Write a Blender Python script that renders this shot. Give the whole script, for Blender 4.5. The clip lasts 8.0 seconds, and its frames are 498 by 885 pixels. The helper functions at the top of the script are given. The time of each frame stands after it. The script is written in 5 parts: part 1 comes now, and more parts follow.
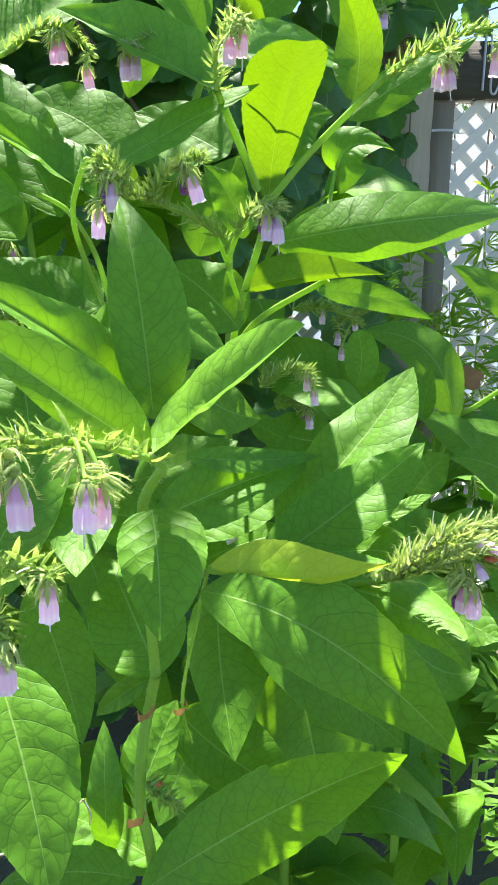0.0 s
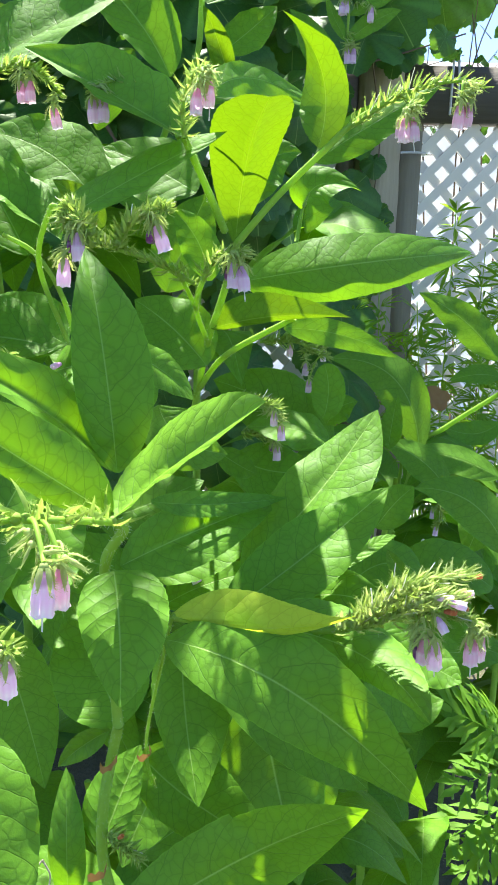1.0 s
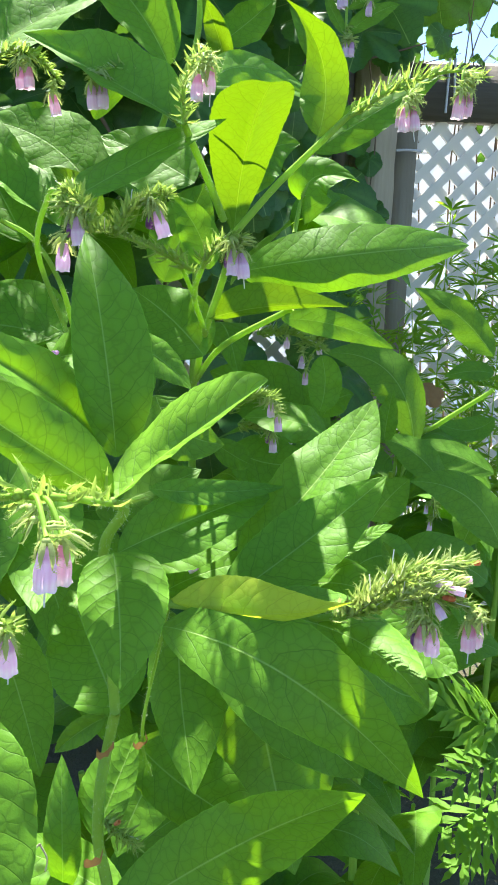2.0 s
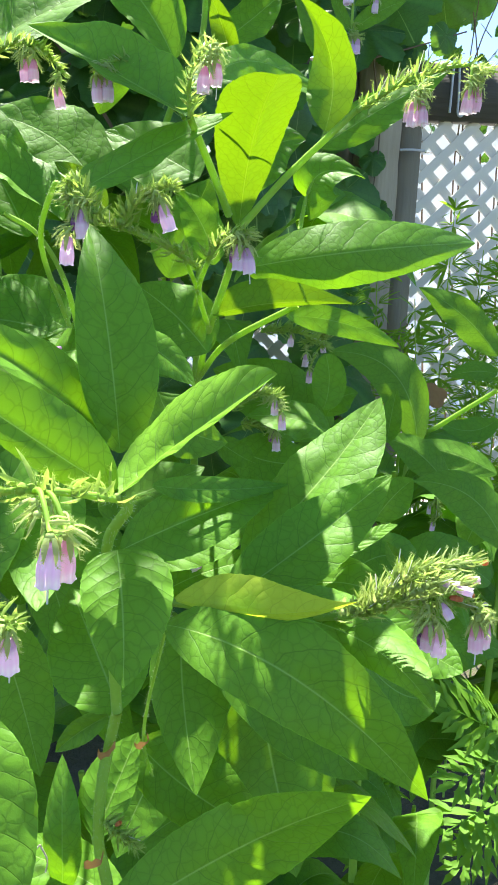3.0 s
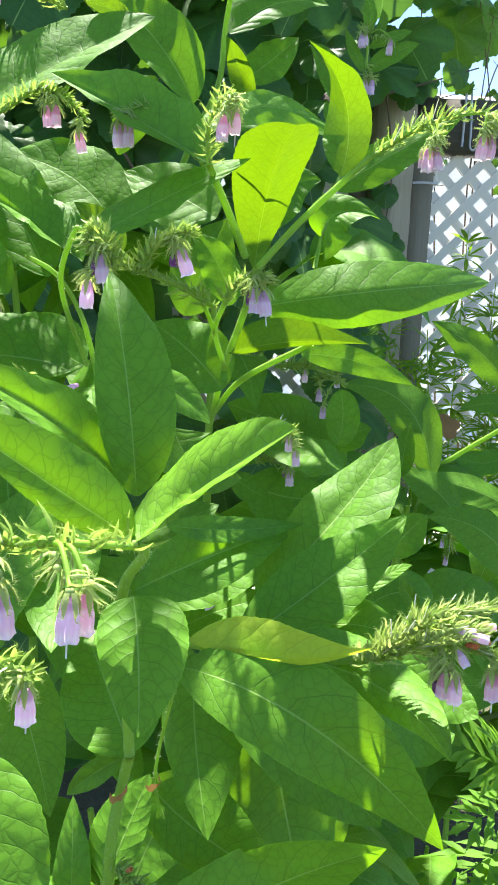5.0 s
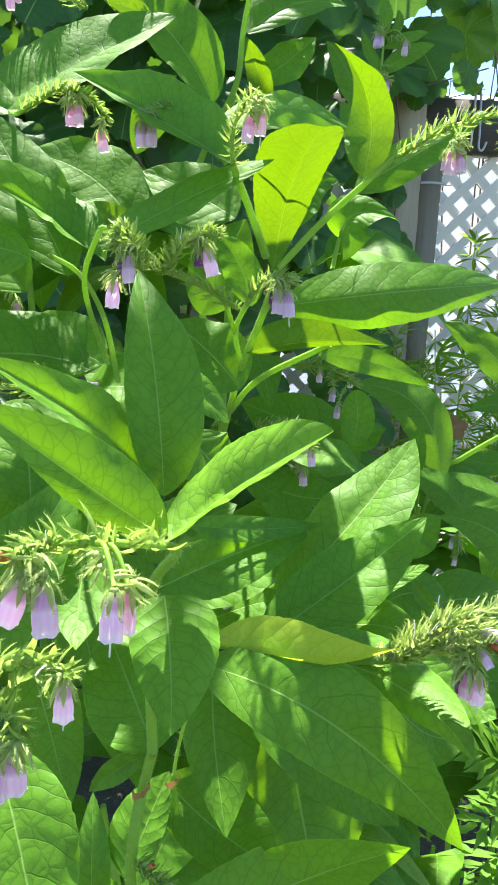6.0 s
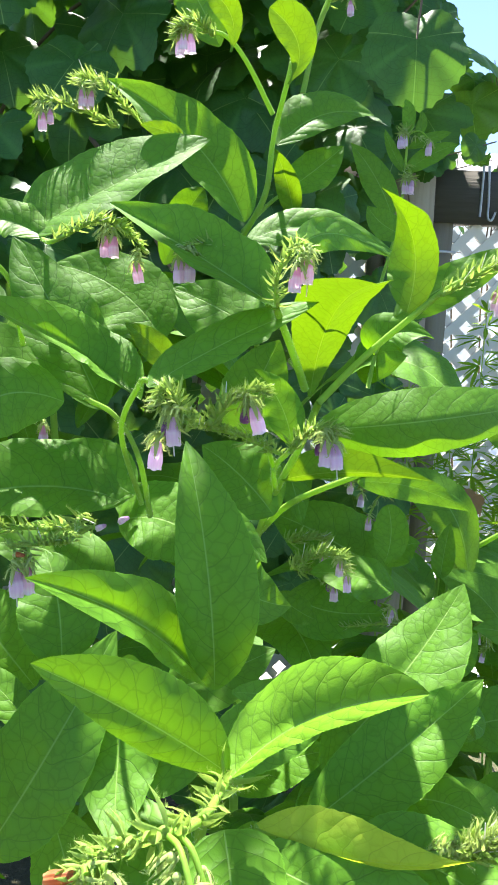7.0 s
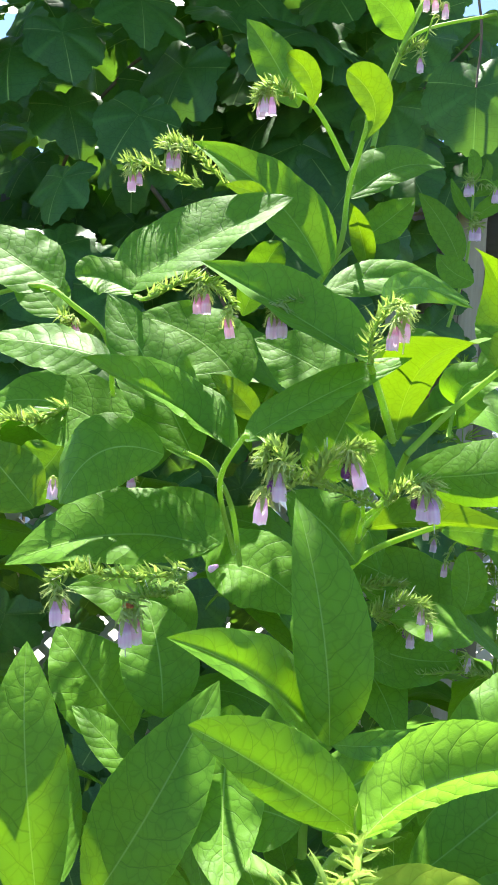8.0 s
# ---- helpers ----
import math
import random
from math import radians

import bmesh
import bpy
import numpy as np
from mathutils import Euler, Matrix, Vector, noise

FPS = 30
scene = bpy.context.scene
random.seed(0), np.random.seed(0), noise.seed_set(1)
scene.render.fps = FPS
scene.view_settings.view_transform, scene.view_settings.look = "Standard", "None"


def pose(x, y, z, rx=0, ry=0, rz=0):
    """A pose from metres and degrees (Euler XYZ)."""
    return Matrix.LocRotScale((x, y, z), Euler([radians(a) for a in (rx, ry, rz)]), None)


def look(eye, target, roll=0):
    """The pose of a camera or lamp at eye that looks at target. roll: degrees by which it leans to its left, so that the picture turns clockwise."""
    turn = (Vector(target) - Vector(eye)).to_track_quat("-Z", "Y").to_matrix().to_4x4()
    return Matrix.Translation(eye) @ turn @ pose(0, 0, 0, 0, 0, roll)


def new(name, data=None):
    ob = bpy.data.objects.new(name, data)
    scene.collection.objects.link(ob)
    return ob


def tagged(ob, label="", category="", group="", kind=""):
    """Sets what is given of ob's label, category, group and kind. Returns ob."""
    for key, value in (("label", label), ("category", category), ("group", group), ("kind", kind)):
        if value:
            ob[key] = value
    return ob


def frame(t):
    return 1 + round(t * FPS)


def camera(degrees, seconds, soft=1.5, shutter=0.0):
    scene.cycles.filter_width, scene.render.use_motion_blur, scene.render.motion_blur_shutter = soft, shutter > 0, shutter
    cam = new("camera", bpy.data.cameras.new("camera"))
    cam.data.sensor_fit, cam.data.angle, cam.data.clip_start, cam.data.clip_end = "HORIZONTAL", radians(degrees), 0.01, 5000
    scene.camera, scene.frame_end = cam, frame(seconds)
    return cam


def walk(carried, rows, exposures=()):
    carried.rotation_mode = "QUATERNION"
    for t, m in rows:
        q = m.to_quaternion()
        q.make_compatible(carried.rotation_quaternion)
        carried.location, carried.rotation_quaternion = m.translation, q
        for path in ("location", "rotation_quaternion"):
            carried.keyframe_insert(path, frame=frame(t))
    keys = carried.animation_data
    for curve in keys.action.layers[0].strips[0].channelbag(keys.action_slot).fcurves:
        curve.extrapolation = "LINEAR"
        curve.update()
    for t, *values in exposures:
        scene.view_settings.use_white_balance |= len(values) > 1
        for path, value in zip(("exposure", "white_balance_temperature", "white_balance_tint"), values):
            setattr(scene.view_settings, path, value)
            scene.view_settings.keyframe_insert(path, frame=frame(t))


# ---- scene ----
cam = camera(37.5, 8.0, soft=1.7)
METRES, EYE, TILT, LEAN, TURN = 0.2, 1.38, -15.0, 0.0, 0.0
ROWS = [
    (0.0, 0.0, 0.0, 0.0, -0.0, 0.0, -0.0),
    (0.5, 0.0192, -0.0217, 0.065, -1.15, 0.15, 0.04),
    (1.0, 0.0174, -0.0097, 0.113, -2.26, 0.68, -0.27),
    (1.5, 0.01, -0.0131, 0.0951, -2.71, 0.6, -0.45),
    (3.0, -0.0098, 0.0194, 0.0702, -2.78, 0.59, -0.98),
    (3.5, -0.006, 0.0342, 0.0726, -2.65, 0.94, -1.23),
    (4.0, -0.0157, 0.0186, 0.1014, -1.97, 2.43, -1.35),
    (4.5, -0.007, 0.0111, 0.1149, -1.96, 2.6, -1.31),
    (6.0, -0.0862, -0.0003, 0.1199, -1.82, 2.4, -1.98),
    (6.5, -0.1165, -0.0357, 0.2421, -1.92, 3.76, -1.7),
    (7.0, -0.2219, 0.0943, 0.4508, -1.66, 5.84, -2.05),
    (7.5, -0.3265, 0.1009, 0.5001, -0.33, 7.37, -2.33),
    (8.0, -0.3973, 0.0294, 0.4989, 1.42, 8.29, -2.52),
]
walk(cam, [(t, pose(0, 0, EYE, TILT, LEAN, TURN) @ pose(METRES * x, METRES * y, METRES * z, 90 + pitch, roll, yaw)) for t, x, y, z, yaw, pitch, roll in ROWS])

# ---- sky and sun ----
SUN_ELEV, SUN_AZ = 67.0, 10.0      # degrees; azimuth from +y towards -x
world = bpy.data.worlds.new("sky")
scene.world = world
world.use_nodes = True
wn = world.node_tree
sky = wn.nodes.new("ShaderNodeTexSky")
sky.sky_type = "NISHITA"
sky.sun_disc = False
sky.altitude, sky.air_density, sky.dust_density, sky.ozone_density = 800.0, 0.6, 0.1, 2.0
sky.sun_elevation = radians(SUN_ELEV)
sky.sun_rotation = radians(-SUN_AZ)
wn.nodes["Background"].inputs["Strength"].default_value = 0.090
wn.links.new(sky.outputs[0], wn.nodes["Background"].inputs["Color"])
sun = new("sun", bpy.data.lights.new("sun", "SUN"))
sun.data.energy = 4.1
sun.data.angle = radians(0.53)
sun.data.color = (1.0, 0.955, 0.88)
_sd = Vector((-math.sin(radians(SUN_AZ)) * math.cos(radians(SUN_ELEV)), math.cos(radians(SUN_AZ)) * math.cos(radians(SUN_ELEV)), math.sin(radians(SUN_ELEV))))
sun.matrix_world = look(_sd * 20, (0, 0, 0))
scene.view_settings.exposure = 2.46


# ---- materials ----
class Nodes:
    """A short way to wire a node material."""

    def __init__(self, name):
        self.mat = bpy.data.materials.new(name)
        self.mat.use_nodes = True
        self.tree = self.mat.node_tree
        self.out = self.tree.nodes["Material Output"]
        self.bsdf = self.tree.nodes["Principled BSDF"]

    def put(self, kind, uv_map="", operation="", use_clamp=False, data_type="", blend_type="", feature="", wave_type=""):
        n = self.tree.nodes.new(kind)
        if uv_map:
            n.uv_map = uv_map
        if operation:
            n.operation = operation
        if use_clamp:
            n.use_clamp = True
        if data_type:
            n.data_type = data_type
        if blend_type:
            n.blend_type = blend_type
        if feature:
            n.feature = feature
        if wave_type:
            n.wave_type = wave_type
        return n

    def link(self, a, b):
        self.tree.links.new(a, b)

    def math(self, op, a, b=None, c=None, clamp=False):
        n = self.put("ShaderNodeMath", operation=op, use_clamp=clamp)
        for i, v in enumerate((a, b, c)):
            if v is None:
                continue
            if isinstance(v, (int, float)):
                n.inputs[i].default_value = v
            else:
                self.link(v, n.inputs[i])
        return n.outputs[0]

    def noise(self, vec, scale, detail=3.0, rough=0.55):
        n = self.put("ShaderNodeTexNoise")
        n.inputs["Scale"].default_value = scale
        n.inputs["Detail"].default_value = detail
        n.inputs["Roughness"].default_value = rough
        if vec is not None:
            self.link(vec, n.inputs["Vector"])
        return n.outputs["Fac"]

    def ramp(self, fac, *stops):
        n = self.put("ShaderNodeValToRGB")
        e = n.color_ramp.elements
        while len(e) < len(stops):
            e.new(0.5)
        for k, (p, c) in zip(e, stops):
            k.position, k.color = p, (*c, 1.0) if len(c) == 3 else c
        self.link(fac, n.inputs[0])
        return n.outputs[0]

    def mix(self, fac, a, b, blend="MIX"):
        n = self.put("ShaderNodeMix", data_type="RGBA", blend_type=blend)
        for i, v in ((0, fac), (6, a), (7, b)):
            if isinstance(v, (int, float)):
                n.inputs[i].default_value = v
            elif isinstance(v, tuple):
                n.inputs[i].default_value = (*v, 1.0)
            else:
                self.link(v, n.inputs[i])
        return n.outputs[2]

    def bump(self, height, strength, distance):
        n = self.put("ShaderNodeBump")
        n.inputs["Strength"].default_value = strength
        n.inputs["Distance"].default_value = distance
        self.link(height, n.inputs["Height"])
        self.link(n.outputs[0], self.bsdf.inputs["Normal"])
        return n.outputs[0]

    def set(self, **given):
        for key, value in given.items():
            self.bsdf.inputs[key.replace("_", " ").replace("IOR Level", "IOR Level")].default_value = value


def leaf_material(name, dark, light, through_colour, through_amount, veins=8.0, rough=0.54, pucker=1.0):
    """A leaf: veins from the leaf's own coordinates, uneven green, and light let through."""
    m = Nodes(name)
    uv = m.put("ShaderNodeUVMap", uv_map="UVMap").outputs[0]
    real = m.put("ShaderNodeUVMap", uv_map="metres").outputs[0]
    info = m.put("ShaderNodeObjectInfo").outputs["Random"]
    sep = m.put("ShaderNodeSeparateXYZ")
    m.link(uv, sep.inputs[0])
    u = sep.outputs[0]
    across = m.math("MULTIPLY_ADD", sep.outputs[1], 2.0, -1.0)
    a = m.math("ABSOLUTE", across)
    # the side veins run forward and curve towards the tip
    bend = m.math("MULTIPLY", m.math("POWER", a, 1.5), 0.17)
    wob = m.math("ADD", m.math("MULTIPLY", m.noise(real, 90.0, 1.0), 0.045), m.math("MULTIPLY", m.noise(real, 22.0, 1.0), 0.07))
    side = m.math("MULTIPLY", m.math("SIGN", across), 0.24)
    ph = m.math("ADD", m.math("MULTIPLY", m.math("ADD", m.math("SUBTRACT", u, bend), wob), veins), side)
    tri = m.math("ABSOLUTE", m.math("SUBTRACT", m.math("FRACT", ph), 0.5))      # 0 on a vein
    vein = m.math("SUBTRACT", 1.0, m.math("DIVIDE", tri, 0.034), clamp=True)
    rib = m.math("SUBTRACT", 1.0, m.math("DIVIDE", a, 0.030), clamp=True)
    cells = m.put("ShaderNodeTexVoronoi", feature="DISTANCE_TO_EDGE")
    cells.inputs["Scale"].default_value = 150.0
    warp = m.put("ShaderNodeTexNoise")
    warp.inputs["Scale"].default_value = 130.0
    m.link(real, warp.inputs["Vector"])
    m.link(m.mix(0.0035, real, warp.outputs["Color"], "ADD"), cells.inputs["Vector"])
    net = m.math("SUBTRACT", 1.0, m.math("DIVIDE", cells.outputs["Distance"], 0.075), clamp=True)
    areole = m.math("MULTIPLY", cells.outputs["Distance"], 2.2, clamp=True)
    blotch = m.noise(real, 38.0, 4.0, 0.6)
    fine = m.noise(real, 900.0, 2.0, 0.6)
    col = m.mix(m.math("MULTIPLY_ADD", blotch, 0.9, m.math("MULTIPLY", info, 0.45), clamp=True), dark, light)
    col = m.mix(m.math("MULTIPLY", fine, 0.14), col, tuple(min(1.0, c * 1.9) for c in light))
    # besides real vein colour, paler areoles and darker lines paint in relief shading
    col = m.mix(m.math("MULTIPLY", areole, 0.30), col, tuple(min(1.0, c * 1.35) for c in light))
    lines = m.math("MULTIPLY", m.math("MAXIMUM", vein, m.math("MULTIPLY", net, 0.62)), 0.66)
    col = m.mix(lines, col, tuple(c * 0.55 for c in dark))
    col = m.mix(m.math("MULTIPLY", rib, 0.85), col, (0.36, 0.56, 0.13))
    rim = m.math("MULTIPLY", m.math("SUBTRACT", a, 0.975, clamp=True), 16.0, clamp=True)
    col = m.mix(rim, col, tuple(min(1.0, c * 2.2) for c in light))
    m.link(col, m.bsdf.inputs["Base Color"])
    m.set(Roughness=rough)
    m.bsdf.inputs["Specular IOR Level"].default_value = 0.35
    # short pale hairs give the blade a soft bloom
    m.bsdf.inputs["Sheen Weight"].default_value = 0.02
    m.bsdf.inputs["Sheen Roughness"].default_value = 0.45
    m.bsdf.inputs["Sheen Tint"].default_value = (0.86, 0.95, 0.90, 1.0)
    groove = m.math("MAXIMUM", vein, m.math("MULTIPLY", net, 0.25))
    groove = m.math("MAXIMUM", groove, m.math("MULTIPLY", rib, 1.3))
    puff = m.math("SINE", m.math("MULTIPLY", tri, math.pi))
    hgt = m.math("SUBTRACT", m.math("MULTIPLY_ADD", puff, 0.85, m.math("MULTIPLY", areole, 0.5)), m.math("MULTIPLY", groove, 0.45))
    hgt = m.math("ADD", hgt, m.math("MULTIPLY", fine, 0.3))
    nrm = m.bump(hgt, 0.43 * pucker, 0.0007)
    tr = m.put("ShaderNodeBsdfTranslucent")
    tcol = m.mix(m.math("MULTIPLY", blotch, 0.7), through_colour, tuple(c * 0.72 for c in through_colour))
    tcol = m.mix(m.math("MULTIPLY", m.math("MAXIMUM", vein, m.math("MULTIPLY", rib, 0.5)), 0.45), tcol, tuple(c * 0.55 for c in through_colour))
    m.link(tcol, tr.inputs["Color"])
    mixer = m.put("ShaderNodeMixShader")
    mixer.inputs[0].default_value = through_amount
    m.link(m.bsdf.outputs[0], mixer.inputs[1])
    m.link(tr.outputs[0], mixer.inputs[2])
    m.link(mixer.outputs[0], m.out.inputs["Surface"])
    return m.mat


def soft_plant_material(name, low, high, through_colour, amount, rough=0.55, scale=300.0):
    """Stems, buds and petals: uneven colour along the part, a little light let through."""
    m = Nodes(name)
    obj = m.put("ShaderNodeTexCoord").outputs["Object"]
    n = m.noise(obj, scale, 3.0)
    info = m.put("ShaderNodeObjectInfo").outputs["Random"]
    f = m.math("ADD", m.math("MULTIPLY", n, 0.7), m.math("MULTIPLY", info, 0.35), clamp=True)
    m.link(m.mix(f, low, high), m.bsdf.inputs["Base Color"])
    m.set(Roughness=rough)
    m.bsdf.inputs["Specular IOR Level"].default_value = 0.25
    m.bump(n, 0.3, 0.0006)
    tr = m.put("ShaderNodeBsdfTranslucent")
    tr.inputs["Color"].default_value = (*through_colour, 1.0)
    mixer = m.put("ShaderNodeMixShader")
    mixer.inputs[0].default_value = amount
    m.link(m.bsdf.outputs[0], mixer.inputs[1])
    m.link(tr.outputs[0], mixer.inputs[2])
    m.link(mixer.outputs[0], m.out.inputs["Surface"])
    return m.mat


def petal_material(name, top, middle, rim, streak):
    """A bell flower: colour runs from the tube to the pale rim, with fine streaks down it."""
    m = Nodes(name)
    uv = m.put("ShaderNodeUVMap", uv_map="UVMap").outputs[0]
    sep = m.put("ShaderNodeSeparateXYZ")
    m.link(uv, sep.inputs[0])
    info = m.put("ShaderNodeObjectInfo").outputs["Random"]
    st = m.put("ShaderNodeTexWave", wave_type="BANDS")
    st.inputs["Scale"].default_value = 3.2
    st.inputs["Distortion"].default_value = 1.2
    m.link(uv, st.inputs["Vector"])
    shift = m.math("ADD", sep.outputs[1], m.math("MULTIPLY_ADD", info, 0.24, -0.12))
    band = tuple(0.5 * (a + b) for a, b in zip(middle, rim))
    col = m.ramp(shift, (0.0, top), (0.34, top), (0.47, band), (0.58, middle), (0.78, middle), (0.96, rim))
    col = m.mix(m.math("MULTIPLY", st.outputs["Fac"], 0.35), col, streak)
    m.link(col, m.bsdf.inputs["Base Color"])
    m.set(Roughness=0.5)
    m.bsdf.inputs["Sheen Weight"].default_value = 0.15
    m.bump(st.outputs["Fac"], 0.3, 0.0008)
    tr = m.put("ShaderNodeBsdfTranslucent")
    m.link(col, tr.inputs["Color"])
    mixer = m.put("ShaderNodeMixShader")
    mixer.inputs[0].default_value = 0.55
    m.link(m.bsdf.outputs[0], mixer.inputs[1])
    m.link(tr.outputs[0], mixer.inputs[2])
    m.link(mixer.outputs[0], m.out.inputs["Surface"])
    return m.mat


LEAF = leaf_material("comfrey_leaf", (0.048, 0.148, 0.008), (0.120, 0.292, 0.017), (0.23, 0.49, 0.006), 0.44)
# brighter copy of the comfrey leaf, with sunlight put into its colour
LEAF_BRIGHT = leaf_material("sunlit_comfrey_leaf", (0.085, 0.210, 0.006), (0.135, 0.300, 0.012), (0.17, 0.38, 0.004), 0.27)
LEAF_YOUNG = leaf_material("young_comfrey_leaf", (0.070, 0.190, 0.006), (0.115, 0.275, 0.011), (0.165, 0.295, 0.003), 0.39)
# yellowing leaf, its colour also raised to stand in for sun shining through
LEAF_OLD = leaf_material("backlit_yellowing_leaf", (0.25, 0.36, 0.03), (0.36, 0.47, 0.05), (0.70, 0.86, 0.04), 0.58)
VINE = leaf_material("vine_leaf", (0.020, 0.085, 0.016), (0.046, 0.135, 0.024), (0.16, 0.36, 0.02), 0.36, veins=5.0, rough=0.42, pucker=0.8)
STEM = soft_plant_material("hairy_stem", (0.19, 0.35, 0.045), (0.33, 0.52, 0.08), (0.45, 0.72, 0.06), 0.38)
CALYX = soft_plant_material("hairy_calyx", (0.19, 0.32, 0.05), (0.35, 0.48, 0.11), (0.42, 0.58, 0.10), 0.38, scale=600.0)
CALYX_GREY = soft_plant_material("woolly_calyx", (0.29, 0.39, 0.10), (0.47, 0.56, 0.22), (0.52, 0.64, 0.17), 0.42, scale=600.0)
HAIR = soft_plant_material("pale_hair", (0.42, 0.54, 0.24), (0.62, 0.70, 0.42), (0.7, 0.8, 0.45), 0.5)
STYLE_WHITE = soft_plant_material("pale_style", (0.70, 0.70, 0.62), (0.82, 0.80, 0.74), (0.8, 0.8, 0.7), 0.4)
PETAL_LILAC = petal_material("lilac_petal", (0.70, 0.44, 0.68), (0.90, 0.70, 0.88), (0.92, 0.84, 0.91), (0.82, 0.52, 0.80))
PETAL_PINK = petal_material("pink_petal", (0.78, 0.36, 0.56), (0.90, 0.64, 0.78), (0.92, 0.82, 0.86), (0.84, 0.44, 0.66))
PETAL_DRY = petal_material("withered_petal", (0.50, 0.14, 0.05), (0.62, 0.20, 0.06), (0.70, 0.34, 0.12), (0.42, 0.13, 0.05))
PETAL_DARK = petal_material("purple_petal", (0.16, 0.04, 0.20), (0.28, 0.08, 0.32), (0.45, 0.25, 0.45), (0.2, 0.05, 0.22))
FINGER = soft_plant_material("cut_leaf", (0.09, 0.21, 0.02), (0.15, 0.31, 0.03), (0.34, 0.62, 0.02), 0.42, rough=0.65, scale=120.0)
TWIG = soft_plant_material("vine_wood", (0.10, 0.075, 0.05), (0.20, 0.15, 0.10), (0.1, 0.08, 0.05), 0.0, rough=0.85, scale=60.0)
LITTER = soft_plant_material("dead_leaf", (0.24, 0.12, 0.04), (0.42, 0.25, 0.09), (0.4, 0.2, 0.05), 0.25, scale=90.0)


# ---- building helpers ----
def part(name, bm, material, parent, label=""):
    """One mesh object under a thing or a part."""
    me = bpy.data.meshes.new(name)
    bm.to_mesh(me)
    bm.free()
    me.materials.append(material)
    for p in me.polygons:
        p.use_smooth = True
    ob = new(name, me)
    ob.parent = parent
    if label:
        ob["label"] = label
    return ob


def shared(name, me, parent, m, label=""):
    """One more object on a mesh that is already there."""
    ob = new(name, me)
    ob.parent = parent
    ob.matrix_basis = m
    if label:
        ob["label"] = label
    return ob


def thing(name, label, category, group="", kind="", at=(0, 0, 0)):
    ob = new(name)
    ob.location = at
    ob.empty_display_size = 0.05
    return tagged(ob, label, category, group, kind)


def spline(pts, n):
    """n + 1 places along a smooth line through the given ones, each with its parameter."""
    pts = [Vector(p) for p in pts]
    if len(pts) == 2:
        return [pts[0].lerp(pts[1], i / n) for i in range(n + 1)]
    ext = [2 * pts[0] - pts[1]] + pts + [2 * pts[-1] - pts[-2]]
    out = []
    for i in range(n + 1):
        f = i / n * (len(pts) - 1)
        k = min(int(f), len(pts) - 2)
        t = f - k
        a, b, c, d = ext[k:k + 4]
        out.append(0.5 * (2 * b + (c - a) * t + (2 * a - 5 * b + 4 * c - d) * t * t + (3 * b - a - 3 * c + d) * t ** 3))
    return out


def tube_into(bm, line, radius, sides=7):
    """A round stalk along a line of places; radius is a function of 0..1."""
    rings = []
    ref = Vector((0.31, 0.2, 0.93))
    for i, p in enumerate(line):
        d = (line[min(i + 1, len(line) - 1)] - line[max(i - 1, 0)]).normalized()
        x = d.cross(ref).normalized()
        y = d.cross(x)
        r = radius(i / (len(line) - 1))
        rings.append([bm.verts.new(p + (x * math.cos(k) + y * math.sin(k)) * r) for k in [2 * math.pi * j / sides for j in range(sides)]])
    for a, b in zip(rings, rings[1:]):
        for j in range(sides):
            bm.faces.new((a[j], a[(j + 1) % sides], b[(j + 1) % sides], b[j]))
    bm.faces.new(rings[0])
    bm.faces.new(list(reversed(rings[-1])))


def hairs_into(bm, line, radius, count, length, rng):
    """Fine bristles standing off a stalk."""
    for _ in range(count):
        f = rng.random()
        k = min(int(f * (len(line) - 1)), len(line) - 2)
        p = line[k].lerp(line[k + 1], f * (len(line) - 1) - k)
        d = (line[k + 1] - line[k]).normalized()
        x = d.cross(Vector((rng.uniform(-1, 1), rng.uniform(-1, 1), rng.uniform(-1, 1)))).normalized()
        s = d.cross(x) * 0.00013
        root = p + x * radius(f) * 0.9
        tip = root + (x + d * rng.uniform(-0.2, 0.5)) * length * rng.uniform(0.6, 1.2)
        bm.faces.new([bm.verts.new(root + s), bm.verts.new(root - s), bm.verts.new(tip)])


def stem(parent, *pts, r=0.0035, r1=0.0022, name="stem", material=None, hairy=True):
    rng = random.Random(int(abs(pts[0][0]) * 9973 + abs(pts[0][2]) * 7919))
    line = spline(pts, 6 * (len(pts) - 1))
    radius = lambda f: r + (r1 - r) * f
    bm = bmesh.new()
    tube_into(bm, line, radius, 8)
    ob = part(name, bm, material or STEM, parent)
    if hairy:
        hb = bmesh.new()
        length = sum((b - a).length for a, b in zip(line, line[1:]))
        hairs_into(hb, line, radius, int(length * 1700), 0.0016, rng)
        part("bristles", hb, HAIR, ob)
    return ob


def rim_hairs(bm, grid, info, uvl, rel, fringe, rng):
    """Short hairs along the rim of a blade."""
    nu, nv = len(grid) - 1, len(grid[0]) - 1
    for k in range(fringe):
        i, j = rng.randrange(2, nu - 1), rng.choice((0, nv))
        a, b, inner = grid[i][j], grid[i + 1][j], grid[i][1 if j == 0 else nv - 1]
        root = a.co.lerp(b.co, rng.random())
        out = (a.co - inner.co).normalized() + (b.co - a.co).normalized() * rng.uniform(0.1, 0.9)
        along = (b.co - a.co).normalized() * 0.00009
        tri = [bm.verts.new(root - along), bm.verts.new(root + along), bm.verts.new(root + out * rng.uniform(0.0002, 0.0006))]
        f = bm.faces.new(tri)
        for lp in f.loops:
            lp[uvl].uv = (info[a][0], 1.0 if j else 0.0)
            lp[rel].uv = (info[a][2], info[a][3])


